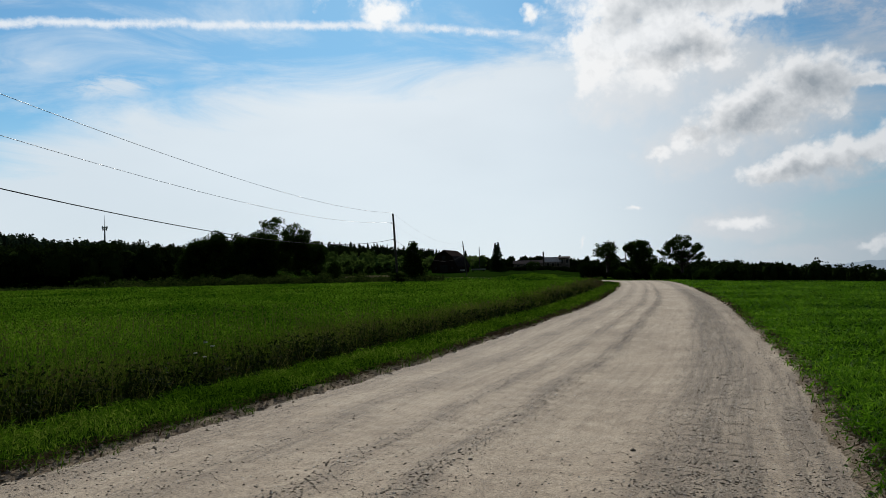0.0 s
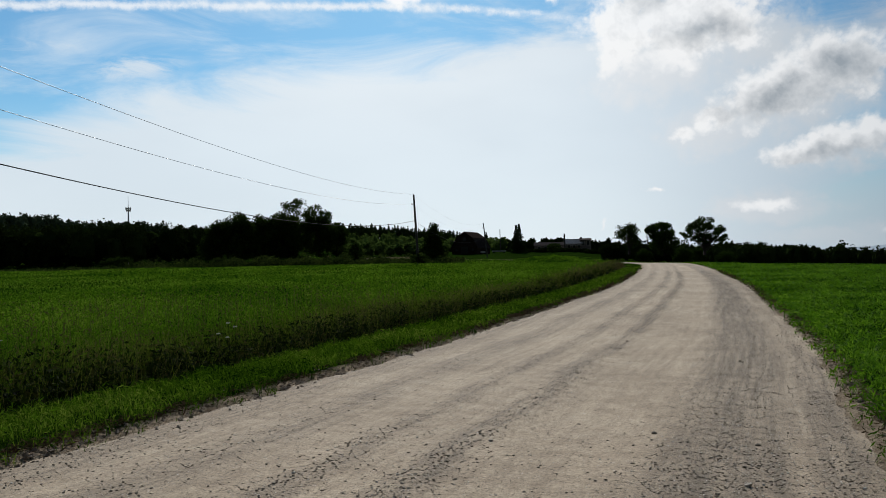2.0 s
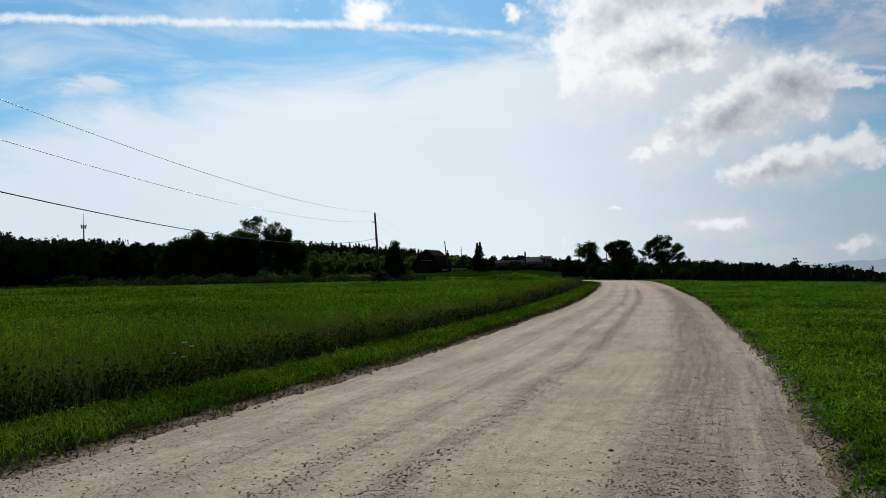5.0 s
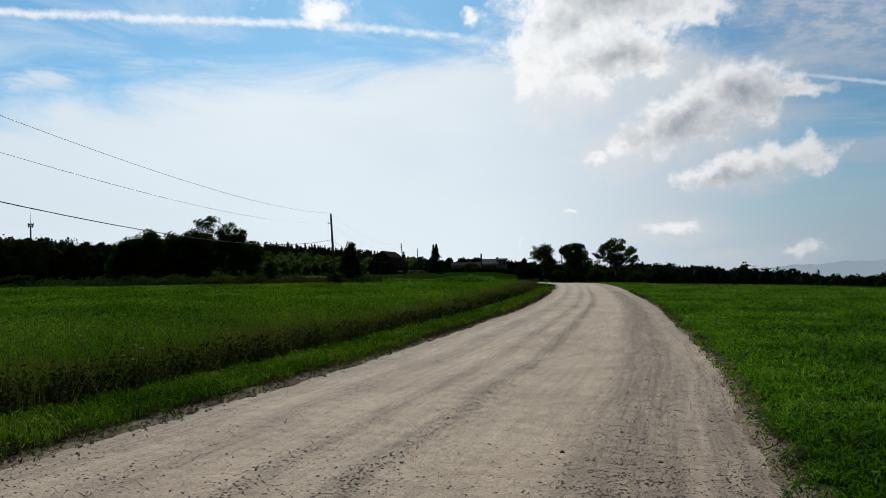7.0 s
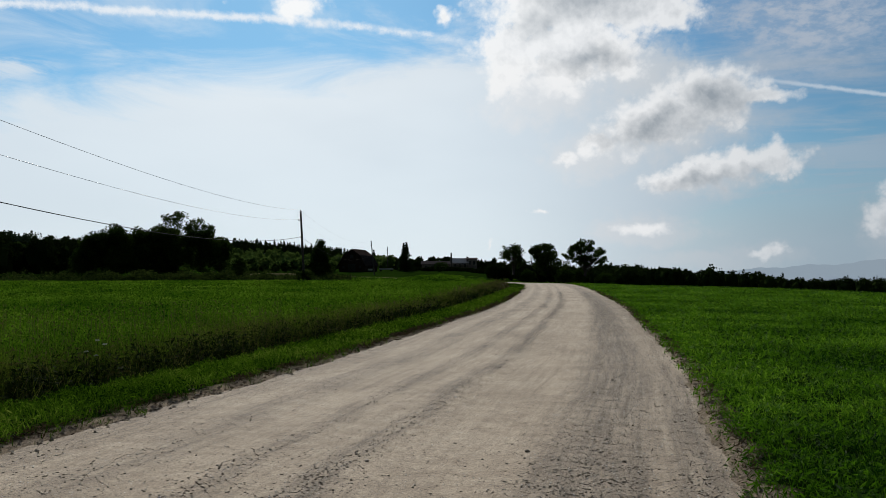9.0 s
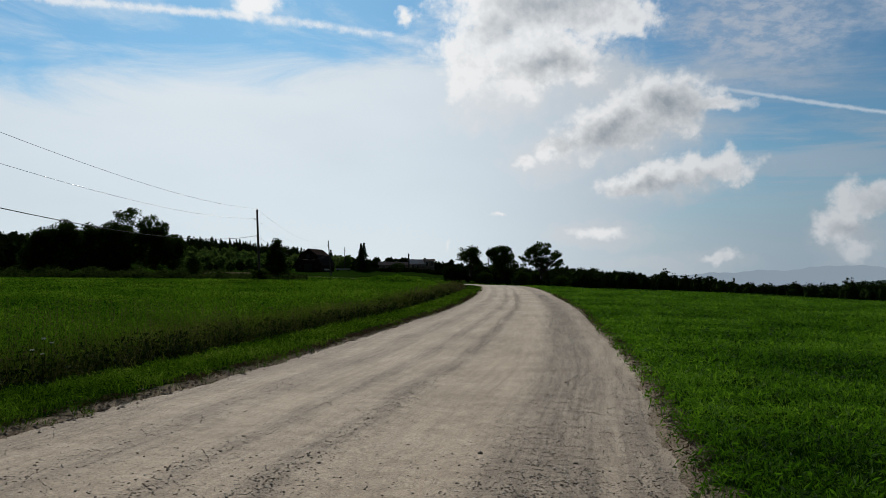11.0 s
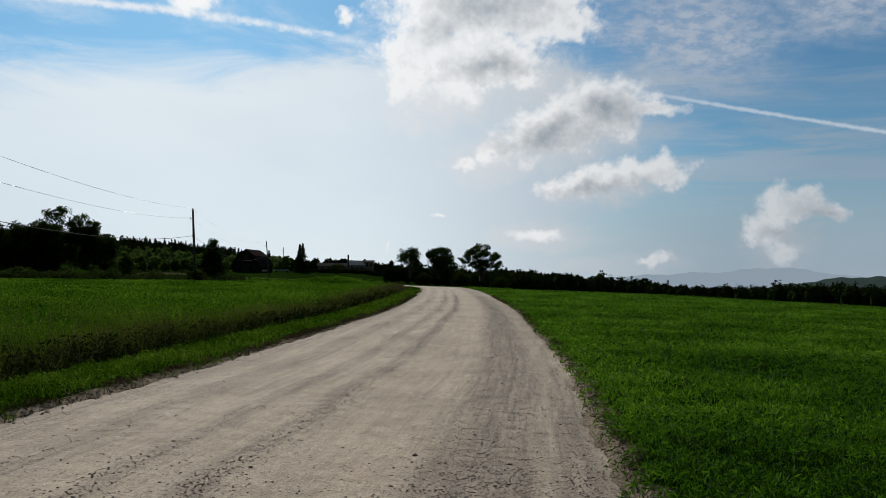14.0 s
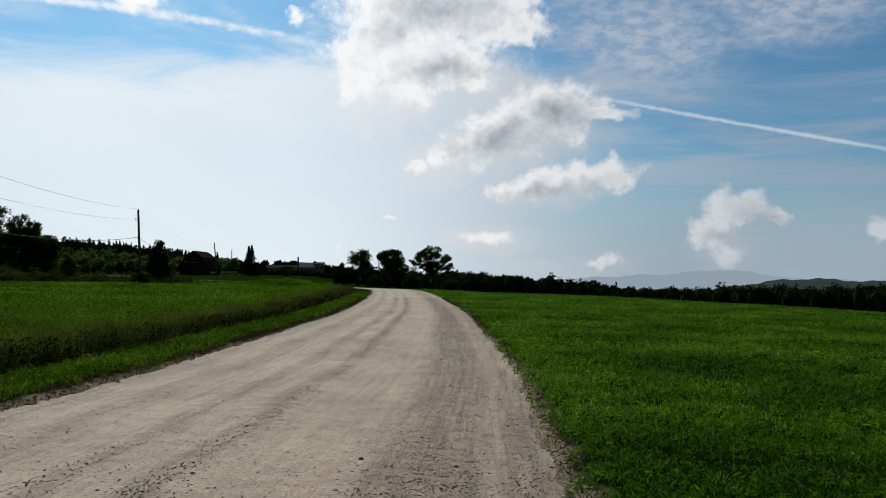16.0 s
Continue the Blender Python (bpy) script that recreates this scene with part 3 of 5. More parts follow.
def build_ground():
    u = np.linspace(-1, 1, 310)
    gx = 6 + 20 * np.sinh(u * 5.9) * 2400 / (20 * math.sinh(5.9))
    w = np.linspace(0, 1, 290)
    gy = -60 + 60 * 1.0 * w * 2.2 + 2600 * w ** 5.0
    gy = np.r_[np.linspace(-900, -90, 12), gy]
    U, V = np.meshgrid(gx - 6, gy)
    ca, sa = math.cos(radians(17)), math.sin(radians(17))
    X, Y = U * ca + V * sa, V * ca - U * sa
    s = across(X, Y)
    z = ground_z(X, Y, s)
    n, k = X.shape[1], X.shape[0]
    i, j = np.meshgrid(np.arange(k - 1), np.arange(n - 1), indexing="ij")
    f = np.stack([i * n + j, i * n + j + 1, (i + 1) * n + j + 1, (i + 1) * n + j], -1).reshape(-1, 4)
    g = Geo().add(np.c_[X.ravel(), Y.ravel(), z], f)
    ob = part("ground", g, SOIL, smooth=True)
    at = ob.data.attributes.new("across", "FLOAT", "POINT")
    at.data.foreach_set("value", s.astype(np.float32))
    return tagged(ob, "gently rolling green meadow ground beside the gravel road", "ground", kind="structure")


def road_height(s, k):
    """Crown, wheel ruts and loose ridges of the road's surface."""
    z = 0.05 * (1 - (s / 3.4) ** 2)
    for c in (-2.5, -1.3, 0.75, 1.25):
        z = z - 0.018 * np.exp(-((s - c - 0.12 * np.sin(k * 0.11 + c)) / 0.34) ** 2)
    for c in (0.05, -0.75):
        z = z + 0.012 * np.exp(-((s - c - 0.12 * np.sin(k * 0.13 + c)) / 0.16) ** 2)
    return z


def road_place(s, k):
    """The place s metres right of the middle, k metres along."""
    x = np.interp(k, ALONG, LINE[:, 0]) + s * np.interp(k, ALONG, HEADING[:, 1])
    y = np.interp(k, ALONG, LINE[:, 1]) - s * np.interp(k, ALONG, HEADING[:, 0])
    return x, y


START = 138.0     # how far along the line the camera stands


def edge_half(k, side):
    """Half the road's width, ragged along its edges."""
    return 3.34 + 0.05 * np.sin(k * 0.53 + side) + 0.05 * np.sin(k * 1.71 + 2 * side) + 0.035 * np.sin(k * 4.3 + side) + 0.03 * np.sin(k * 9.7 + side)


def road_z(s, k):
    x, y = road_place(s, k)
    z = land(x, y) + road_height(s, k)
    rag = 0.008 * np.sin(s * 9 + k * 5) * np.sin(k * 7.3 - s * 4)
    return x, y, z + rag


def build_road():
    k = np.unique(np.r_[np.arange(0, 120, 2.0), np.arange(120, 185, 0.14), np.arange(185, ALONG[-1], 1.2)])
    f = np.linspace(-1, 1, 57)
    K, F = np.meshgrid(k, f, indexing="ij")
    half = np.where(F < 0, edge_half(K, 0), edge_half(K, 1.7))
    S = F * half
    x, y, z = road_z(S.ravel(), K.ravel())
    rim = (np.abs(F.ravel()) > 0.985)
    z = np.where(rim, z - 0.05, z)
    n, m = len(f), len(k)
    i, j = np.meshgrid(np.arange(m - 1), np.arange(n - 1), indexing="ij")
    q = np.stack([i * n + j, i * n + j + 1, (i + 1) * n + j + 1, (i + 1) * n + j], -1).reshape(-1, 4)
    g = Geo().add(np.c_[x, y, z], q)
    ob = part("road", g, GRAVEL, smooth=True)
    at = ob.data.attributes.new("across", "FLOAT", "POINT")
    at.data.foreach_set("value", S.ravel().astype(np.float32))
    al = ob.data.attributes.new("along", "FLOAT", "POINT")
    al.data.foreach_set("value", K.ravel().astype(np.float32))
    return tagged(ob, "pale tan gravel road with wheel tracks and loose stones", "road", kind="structure")


ground = build_ground()
road = build_road()


def build_hills():
    """Far ridges beyond the valley, as rounded land."""
    def ridge(name, az0, az1, dist, tops, base, mat, label, seed, depth):
        a = np.linspace(az0, az1, 140)
        r = np.linspace(0, 1, 12)
        A, R = np.meshgrid(np.radians(a), r, indexing="ij")
        top = np.interp(a, [k[0] for k in tops], [k[1] for k in tops]) + 0.05 * np.sin(a * 2.1 + seed) + 0.025 * np.sin(a * 6.3)
        zt = 1.6 + dist * np.tan(np.radians(top))
        z = base + (zt[:, None] - base) * smooth01(np.broadcast_to(R, A.shape), 0, 1)
        d = dist + depth * (R - 1)
        v = np.stack([np.sin(A) * d, np.cos(A) * d, z], -1).reshape(-1, 3)
        n = len(r)
        i, j = np.meshgrid(np.arange(len(a) - 1), np.arange(n - 1), indexing="ij")
        f = np.stack([i * n + j, (i + 1) * n + j, (i + 1) * n + j + 1, i * n + j + 1], -1).reshape(-1, 4)
        return tagged(part(name, Geo().add(v, f), mat, smooth=True), label, "hill", kind="structure")

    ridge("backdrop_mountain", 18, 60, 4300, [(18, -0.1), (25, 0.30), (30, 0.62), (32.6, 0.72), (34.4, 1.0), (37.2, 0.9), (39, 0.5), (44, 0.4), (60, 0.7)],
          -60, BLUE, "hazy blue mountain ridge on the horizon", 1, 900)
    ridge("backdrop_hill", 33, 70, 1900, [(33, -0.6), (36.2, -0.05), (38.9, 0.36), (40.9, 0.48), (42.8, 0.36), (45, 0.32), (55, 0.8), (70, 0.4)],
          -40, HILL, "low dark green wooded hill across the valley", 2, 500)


build_hills()
# ---- grass and weeds ----
def blades(geo, x, y, z, h, w, lean, two=False):
    """Grass blades rising from the ground: one strip each, or two where near, bent to one side."""
    n = len(x)
    if n == 0:
        return
    a = rng.uniform(0, 2 * np.pi, n)
    face = rng.uniform(0, 2 * np.pi, n)
    tip = np.c_[np.cos(a), np.sin(a), np.zeros(n)] * (lean * h)[:, None]
    side = np.c_[np.cos(face), np.sin(face), np.zeros(n)] * (w / 2)[:, None]
    base = np.c_[x, y, z - 0.01]
    up = np.zeros((n, 3))
    up[:, 2] = h
    if two:
        mid = base + up * 0.62 + tip * 0.35
        top = base + up * 0.97 + tip
        v = np.stack([base - side, base + side, mid + side * 0.75, mid - side * 0.75, top], 1)
        i = np.arange(n)[:, None] * 5
        geo.add(v.reshape(-1, 3), i + np.array([[0, 1, 2, 3]]))
        k = geo.n - 5 * n
        geo.f.append((i + np.array([[3, 2, 4]]) + k).astype(np.int32))
    else:
        top = base + up + tip
        v = np.stack([base - side, base + side, top], 1)
        geo.add(v.reshape(-1, 3), np.arange(3 * n).reshape(n, 3))


def fan(n, r0, r1, a0, a1, power):
    """Places over a stretch of land, thinning out with distance."""
    q = rng.uniform(0, 1, n)
    e = 2 - power
    r = (r0 ** e + q * (r1 ** e - r0 ** e)) ** (1 / e) if abs(e) > 1e-6 else r0 * (r1 / r0) ** q
    a = np.radians(rng.uniform(a0, a1, n))
    return np.sin(a) * r, np.cos(a) * r, r


def build_right_field():
    g = Geo()
    for n, r0, r1, two, power in ((26000, 3.0, 16, True, 1.2), (24000, 16, 60, False, 1.7), (40000, 60, 260, False, 2.0)):
        x, y, r = fan(n, r0, r1, 5, 56, power)
        s = across(x, y)
        clump = waves(x, y, 1.3, 11) + 0.6 * waves(x, y, 0.5, 12)
        edge = smooth01(s + 0.25 * waves(x, y, 0.7, 14), 3.2, 3.6)
        keep = (s > 3.1) & (rng.uniform(0, 1, n) < 0.02 + 0.98 * edge)
        x, y, r, clump, edge, s = x[keep], y[keep], r[keep], clump[keep], edge[keep], s[keep]
        h = (0.065 + 0.03 * clump + 0.05 * rng.uniform(0, 1, len(x)) ** 2) * (0.5 + 0.5 * edge) * (1 + 0.5 * smooth01(r, 15, 60))
        w = 0.005 * np.maximum(1, r / 7) * rng.uniform(0.6, 1.4, len(x))
        blades(g, x, y, ground_z(x, y, s), np.maximum(h, 0.03), w, rng.uniform(0.3, 1.3, len(x)), two)
    return tagged(part("field_grass", g, LAWN), "short lush green grass of the mown field", "grass", kind="stuff")


def build_clover():
    """The thick mat of short curled leaves that makes up the mown field."""
    g = Geo()
    x, y, r = fan(370000, 3.4, 120, 8, 52, 1.65)
    s = across(x, y)
    bare = waves(x, y, 2.4, 21) + 0.8 * waves(x, y, 0.7, 22) + rng.normal(0, 0.5, len(x))
    edge = smooth01(s + 0.35 * waves(x, y, 0.7, 14), 3.2, 3.7)
    keep = (s > 3.2) & (bare > -0.65) & (rng.uniform(0, 1, len(x)) < 0.03 + 0.97 * edge)
    x, y, s, r, edge = x[keep], y[keep], s[keep], r[keep], edge[keep]
    z = ground_z(x, y, s) + (0.09 + 0.045 * waves(x, y, 1.6, 11) + 0.035 * waves(x, y, 0.4, 13)) * rng.uniform(0.1, 1.25, len(x)) * (0.4 + 0.6 * edge)
    leaves(g, np.c_[x, y, z], 0.0125 * np.maximum(1, r / 7.2) ** 0.62 * rng.uniform(0.5, 1.5, len(x)), -0.5, 4.6)
    # the same mat, thinner, all round the place where the camera stands
    q = rng.uniform(-9, 9, (46000, 2))
    s = across(q[:, 0], q[:, 1])
    edge = smooth01(s + 0.35 * waves(q[:, 0], q[:, 1], 0.7, 14), 3.25, 4.1)
    q = q[(s > 3.2) & (rng.uniform(0, 1, len(s)) < 0.1 + 0.9 * edge)]
    s = across(q[:, 0], q[:, 1])
    z = ground_z(q[:, 0], q[:, 1], s) + 0.09 * rng.uniform(0.1, 1.25, len(q))
    leaves(g, np.c_[q, z], 0.024 * rng.uniform(0.5, 1.5, len(q)), 0.3, 3.6)
    return tagged(part("grass_mat", g, LAWN), "dense mat of curled green grass and clover leaves", "grass", kind="stuff")


def build_verge():
    g = Geo()
    for n, r0, r1, two, power in ((36000, 6.5, 22, True, 1.5), (40000, 22, 120, False, 1.9)):
        x, y, r = fan(n, r0, r1, -40, 16, power)
        s = across(x, y)
        edge = smooth01(-s + 0.35 * waves(x, y, 0.8, 31), 3.1, 3.65)
        keep = (s < -3.1) & (s > -6.3) & (rng.uniform(0, 1, n) < 0.04 + 0.96 * edge)
        x, y, r, edge, s = x[keep], y[keep], r[keep], edge[keep], s[keep]
        h = (0.11 + 0.05 * waves(x, y, 0.9, 32) + 0.10 * rng.uniform(0, 1, len(x)) ** 2) * (0.3 + 0.7 * edge)
        w = 0.006 * np.maximum(1, r / 9) * rng.uniform(0.6, 1.5, len(x))
        blades(g, x, y, ground_z(x, y, s), np.maximum(h, 0.04), w, rng.uniform(0.2, 1.1, len(x)), two)
    x, y, r = fan(210000, 6.5, 90, -36, 14, 1.6)
    s = across(x, y)
    keep = (-s + 0.35 * waves(x, y, 0.8, 31) > 3.5) & (s > -6.2)
    x, y, s, r = x[keep], y[keep], s[keep], r[keep]
    z = ground_z(x, y, s) + (0.105 + 0.05 * waves(x, y, 0.9, 32) + 0.03 * waves(x, y, 0.35, 33)) * rng.uniform(0.1, 1.4, len(x))
    leaves(g, np.c_[x, y, z], 0.0145 * np.maximum(1, r / 9) ** 0.6 * rng.uniform(0.5, 1.5, len(x)), -0.2, 4.0)
    return tagged(part("verge_grass", g, VERGE), "bright green grass and low herbs on the road verge", "grass", kind="stuff")


def build_thatch():
    """Dead grass and roots matted along the road's edges, added also to darken their undercut line."""
    g = Geo()
    r = np.random.default_rng(17)
    n = 16000
    k = START + 3 + 70 * r.uniform(0, 1, n) ** 1.7
    left = r.uniform(0, 1, n) < 0.7
    s = np.where(left, -r.normal(3.50, 0.11, n), r.normal(3.44, 0.10, n))
    x, y = road_place(s, k)
    keep = waves(x, y, 2.2, 35) + 0.7 * waves(x, y, 0.7, 36) > -0.35
    x, y, s = x[keep], y[keep], s[keep]
    d = np.hypot(x, y)
    leaves(g, np.c_[x, y, ground_z(x, y, s) + rng.uniform(0.0, 0.05, len(x))], 0.014 * np.maximum(1, d / 10) ** 0.7 * rng.uniform(0.6, 1.5, len(x)), 0.9, 5.0)
    return tagged(part("dead_grass", g, THATCH), "brown dead grass and roots matted along the road edge", "grass", kind="stuff")


def build_meadow():
    g = Geo()
    heads = Geo()
    for n, r0, r1, two, power in ((34000, 10, 32, True, 1.3), (70000, 32, 160, False, 1.7), (26000, 160, 345, False, 1.6)):
        x, y, r = fan(n, r0, r1, -44, 12, power)
        s = across(x, y)
        keep = s < -6.9
        x, y, r, s = x[keep], y[keep], r[keep], s[keep]
        tall = 0.42 + 0.07 * waves(x, y, 3.0, 41) + 0.05 * waves(x, y, 0.8, 42)
        tall = tall * (0.5 + 0.5 * (1 - smooth01(-s, 14, 40)))
        h = tall * rng.uniform(0.6, 1.1, len(x))
        w = 0.008 * np.maximum(1, r / 18) * rng.uniform(0.6, 1.5, len(x))
        blades(g, x, y, ground_z(x, y, s), h, w, rng.uniform(0.1, 0.7, len(x)), two)
    x, y, r = fan(130000, 10, 130, -34, 12, 1.7)
    s = across(x, y)
    keep = s < -6.8
    x, y, r, s = x[keep], y[keep], r[keep], s[keep]
    tall = (0.40 + 0.07 * waves(x, y, 3.0, 41) + 0.06 * waves(x, y, 0.8, 42)) * (0.45 + 0.55 * (1 - smooth01(-s, 14, 40)))
    leaves(g, np.c_[x, y, ground_z(x, y, s) + tall * rng.uniform(0.25, 1.15, len(x))], 0.022 * np.maximum(1, r / 14) ** 0.5 * rng.uniform(0.5, 1.5, len(x)), -0.2, 3.6)
    # stalks with seed heads
    x, y, r = fan(4200, 10, 30, -34, 12, 1.4)
    s = across(x, y)
    keep = (s < -7.0) & (waves(x, y, 5, 43) + 1.6 * (1 - smooth01(-s, 8, 18)) > 0.5)
    x, y, r, s = x[keep], y[keep], r[keep], s[keep]
    z = ground_z(x, y, s)
    h = rng.uniform(0.5, 0.95, len(x))
    lean = rng.uniform(0.0, 0.15, len(x))
    blades(heads, x, y, z, h, 0.006 * np.maximum(1, r / 10), lean)
    leaves(heads, np.c_[x, y, z + h * 0.95], 0.028 * np.maximum(1, r / 22), -0.6, 3.0)
    tagged(part("meadow_grass", g, HAY), "tall green hay grass of the unmown meadow", "grass", kind="stuff")
    tagged(part("seed_stalks", heads, SEED), "brownish seed stalks standing above the meadow grass", "grass", kind="stuff")


def build_weeds():
    """The dark belt of weeds along the ditch; its shaded front is helped by darkened leaf colours."""
    g = Geo()
    st = Geo()
    rust = Geo()
    k = START + np.concatenate([rng.uniform(2, 40, 1500), rng.uniform(40, 112, 1200)])
    n = len(k)
    s = -rng.uniform(6.0, 7.6, n)
    x, y = road_place(s, k)
    r = np.hypot(x, y)
    z = ground_z(x, y, s)
    tall = (0.50 + 0.20 * waves(x, y, 4.0, 51) + 0.2 * waves(x, y, 1.1, 52) + rng.uniform(-0.2, 0.22, n)).clip(0.2, 1.1)
    m = 46
    idx = np.repeat(np.arange(n), m)
    f = rng.uniform(0.05, 1, len(idx)) ** 1.4 * 0.76
    spread = 0.22
    c = np.c_[x[idx] + rng.normal(0, 1, len(idx)) * spread, y[idx] + rng.normal(0, 1, len(idx)) * spread, z[idx] + f * tall[idx]]
    rusty = (smooth01(r, 70, 95)[idx] > rng.uniform(0.2, 1, len(idx)))
    size = (0.046 * np.maximum(1, r / 24))[idx] * rng.uniform(0.6, 1.3, len(idx))
    leaves(g, c[~rusty], size[~rusty], 0.2, 2.2)
    leaves(rust, c[rusty], size[rusty], 0.2, 2.0)
    i3 = np.repeat(np.arange(n), 17)
    ox, oy = x[i3] - 0.55 + rng.normal(0, 0.4, len(i3)), y[i3] + 0.15 + rng.normal(0, 0.4, len(i3))
    ol = Geo()
    blades(ol, ox, oy, z[i3], (0.25 + 0.8 * tall[i3]) * rng.uniform(0.6, 1.25, len(i3)), 0.008 * np.maximum(1, r[i3] / 18), rng.uniform(0.1, 0.8, len(i3)))
    tagged(part("ditch_grass", ol, OLIVE), "olive tall grass standing in the roadside ditch", "grass", kind="stuff")
    i4 = np.arange(n)
    px = x[i4] + rng.normal(0, 0.25, len(i4))
    py = y[i4] + rng.normal(0, 0.25, len(i4))
    h = tall[i4] * rng.uniform(0.8, 1.35, len(i4))
    blades(st, px, py, z[i4], h, 0.010 * np.maximum(1, r[i4] / 14), rng.uniform(0, 0.25, len(i4)))
    tip = np.c_[px, py, z[i4] + h * 0.97]
    leaves(st, tip, 0.035 * np.maximum(1, r[i4] / 25), -0.5, 2.8)
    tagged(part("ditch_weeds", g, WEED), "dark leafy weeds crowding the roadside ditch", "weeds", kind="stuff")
    tagged(part("weed_stalks", st, SEED), "brown dry flower stalks among the ditch weeds", "weeds", kind="stuff")
    tagged(part("rusty_weeds", rust, RUST), "reddish brown weeds by the far bend", "weeds", kind="stuff")


def build_berm():
    """Rough growth along the far side of the meadow, round the hump and at the bank."""
    g = Geo()

    def patch(geo, n, cx, cy, rx, ry, turn, h, size):
        q = rng.normal(0, 0.5, (n, 2)).clip(-1, 1) * (rx, ry)
        a = radians(turn)
        x = cx + q[:, 0] * math.cos(a) - q[:, 1] * math.sin(a)
        y = cy + q[:, 0] * math.sin(a) + q[:, 1] * math.cos(a)
        z = ground_z(x, y)
        up = h * (0.6 + 0.4 * waves(x, y, 5, 61)).clip(0.2, 1.4)
        leaves(geo, np.c_[x, y, z + up * rng.uniform(0, 1, n)], size * rng.uniform(0.6, 1.4, n), 0.3)

    patch(g, 15000, -29, 138, 26, 4, 3, 1.9, 0.24)
    patch(g, 4000, -9, 150, 9, 5, 0, 1.2, 0.34)
    patch(g, 2600, -62, 150, 22, 3, 10, 0.7, 0.3)
    rough, g = g, Geo()
    patch(g, 5200, 16, 150, 11, 8, 0, 0.6, 0.16)
    tagged(part("hump_grass", g, HAY), "tufted green grass on the low hump before the house", "grass", kind="stuff")
    g = rough
    dry = Geo()
    q = rng.uniform(-1, 1, (3000, 2)) * (11, 5) + (-23, 232)
    leaves(dry, np.c_[q, ground_z(q[:, 0], q[:, 1]) + rng.uniform(0, 0.5, 3000)], 0.3, 0.4)
    tagged(part("dry_grass", dry, STRAW), "pale dry grass strip before the young trees", "grass", kind="stuff")
    return tagged(part("rough_growth", g, BERM), "rough dark green growth along the far edge of the meadow", "weeds", kind="stuff")


build_right_field()
build_clover()
build_verge()
build_thatch()
build_meadow()
build_weeds()
build_berm()


# ---- trees ----
def ground_at(x, y):
    return float(ground_z(np.array([x]), np.array([y]))[0])


def broadleaf(name, x, y, height, crowns, label, trunk=0.25, fork=0.35, clumps=60, per=90, leaf=0.2, spread=0.55, seed=1, twist=0.0):
    """A tree: a tapered trunk, limbs out to its clumps, and a crown of many leaves. crowns: ellipsoids (x, y, z, rx, ry, rz) in parts of the height."""
    r = np.random.default_rng(seed)
    top = thing(name, (x, y, ground_at(x, y)), label, "tree")
    cr = np.array(crowns) * height
    share = cr[:, 3] * cr[:, 5]
    pick = r.choice(len(cr), clumps, p=share / share.sum())
    d = r.normal(size=(clumps, 3))
    d /= np.linalg.norm(d, axis=1)[:, None]
    d *= r.uniform(0.45, 1.0, (clumps, 1)) ** 0.6
    c = cr[pick, :3] + d * cr[pick, 3:]
    wood = Geo()
    bend = r.normal(0, 0.02, 2) * height
    hs = np.linspace(-0.02, 0.8, 9) * height
    tx = bend[0] * (hs / height) ** 1.5 + twist * hs
    ty = bend[1] * (hs / height) ** 1.5
    rad = trunk * (1 - 0.85 * np.clip(hs / height, 0, 1)) + trunk * 0.5 * np.exp(-np.maximum(hs, 0) / (0.03 * height))
    tube(wood, np.c_[tx, ty, hs], rad, 9)
    limbs = Geo()
    for k in range(clumps):
        h0 = np.clip(c[k, 2] * r.uniform(0.45, 0.8), fork * height * 0.7, 0.75 * height)
        a = np.array([np.interp(h0, hs, tx), np.interp(h0, hs, ty), h0])
        b = c[k]
        m1 = a + (b - a) * 0.35 + np.array([0, 0, 0.10 * np.linalg.norm(b - a)]) + r.normal(0, 0.05, 3) * np.linalg.norm(b - a)
        m2 = a + (b - a) * 0.72 + np.array([0, 0, 0.08 * np.linalg.norm(b - a)]) + r.normal(0, 0.05, 3) * np.linalg.norm(b - a)
        t0 = max(0.03, trunk * 0.32 * (1 - h0 / height))
        tube(limbs, [a, m1, m2, b], [t0, t0 * 0.7, t0 * 0.45, 0.012], 5)
    crown = Geo()
    i = np.repeat(np.arange(clumps), per)
    off = within(r.normal(size=(len(i), 3)), 2.1) * spread * (0.6 + 0.8 * r.uniform(0, 1, clumps))[i][:, None]
    off[:, 2] *= 0.75
    leaves(crown, c[i] + off, leaf * r.uniform(0.6, 1.4, len(i)), 0.0, 1.2)
    part("trunk", wood, BARK, top, smooth=True)
    if fork > 0.12:
        tagged(part("limbs", limbs, BARK, top, smooth=True), kind="stuff")
    tagged(part("crown", crown, LEAF, top), kind="stuff")
    return top


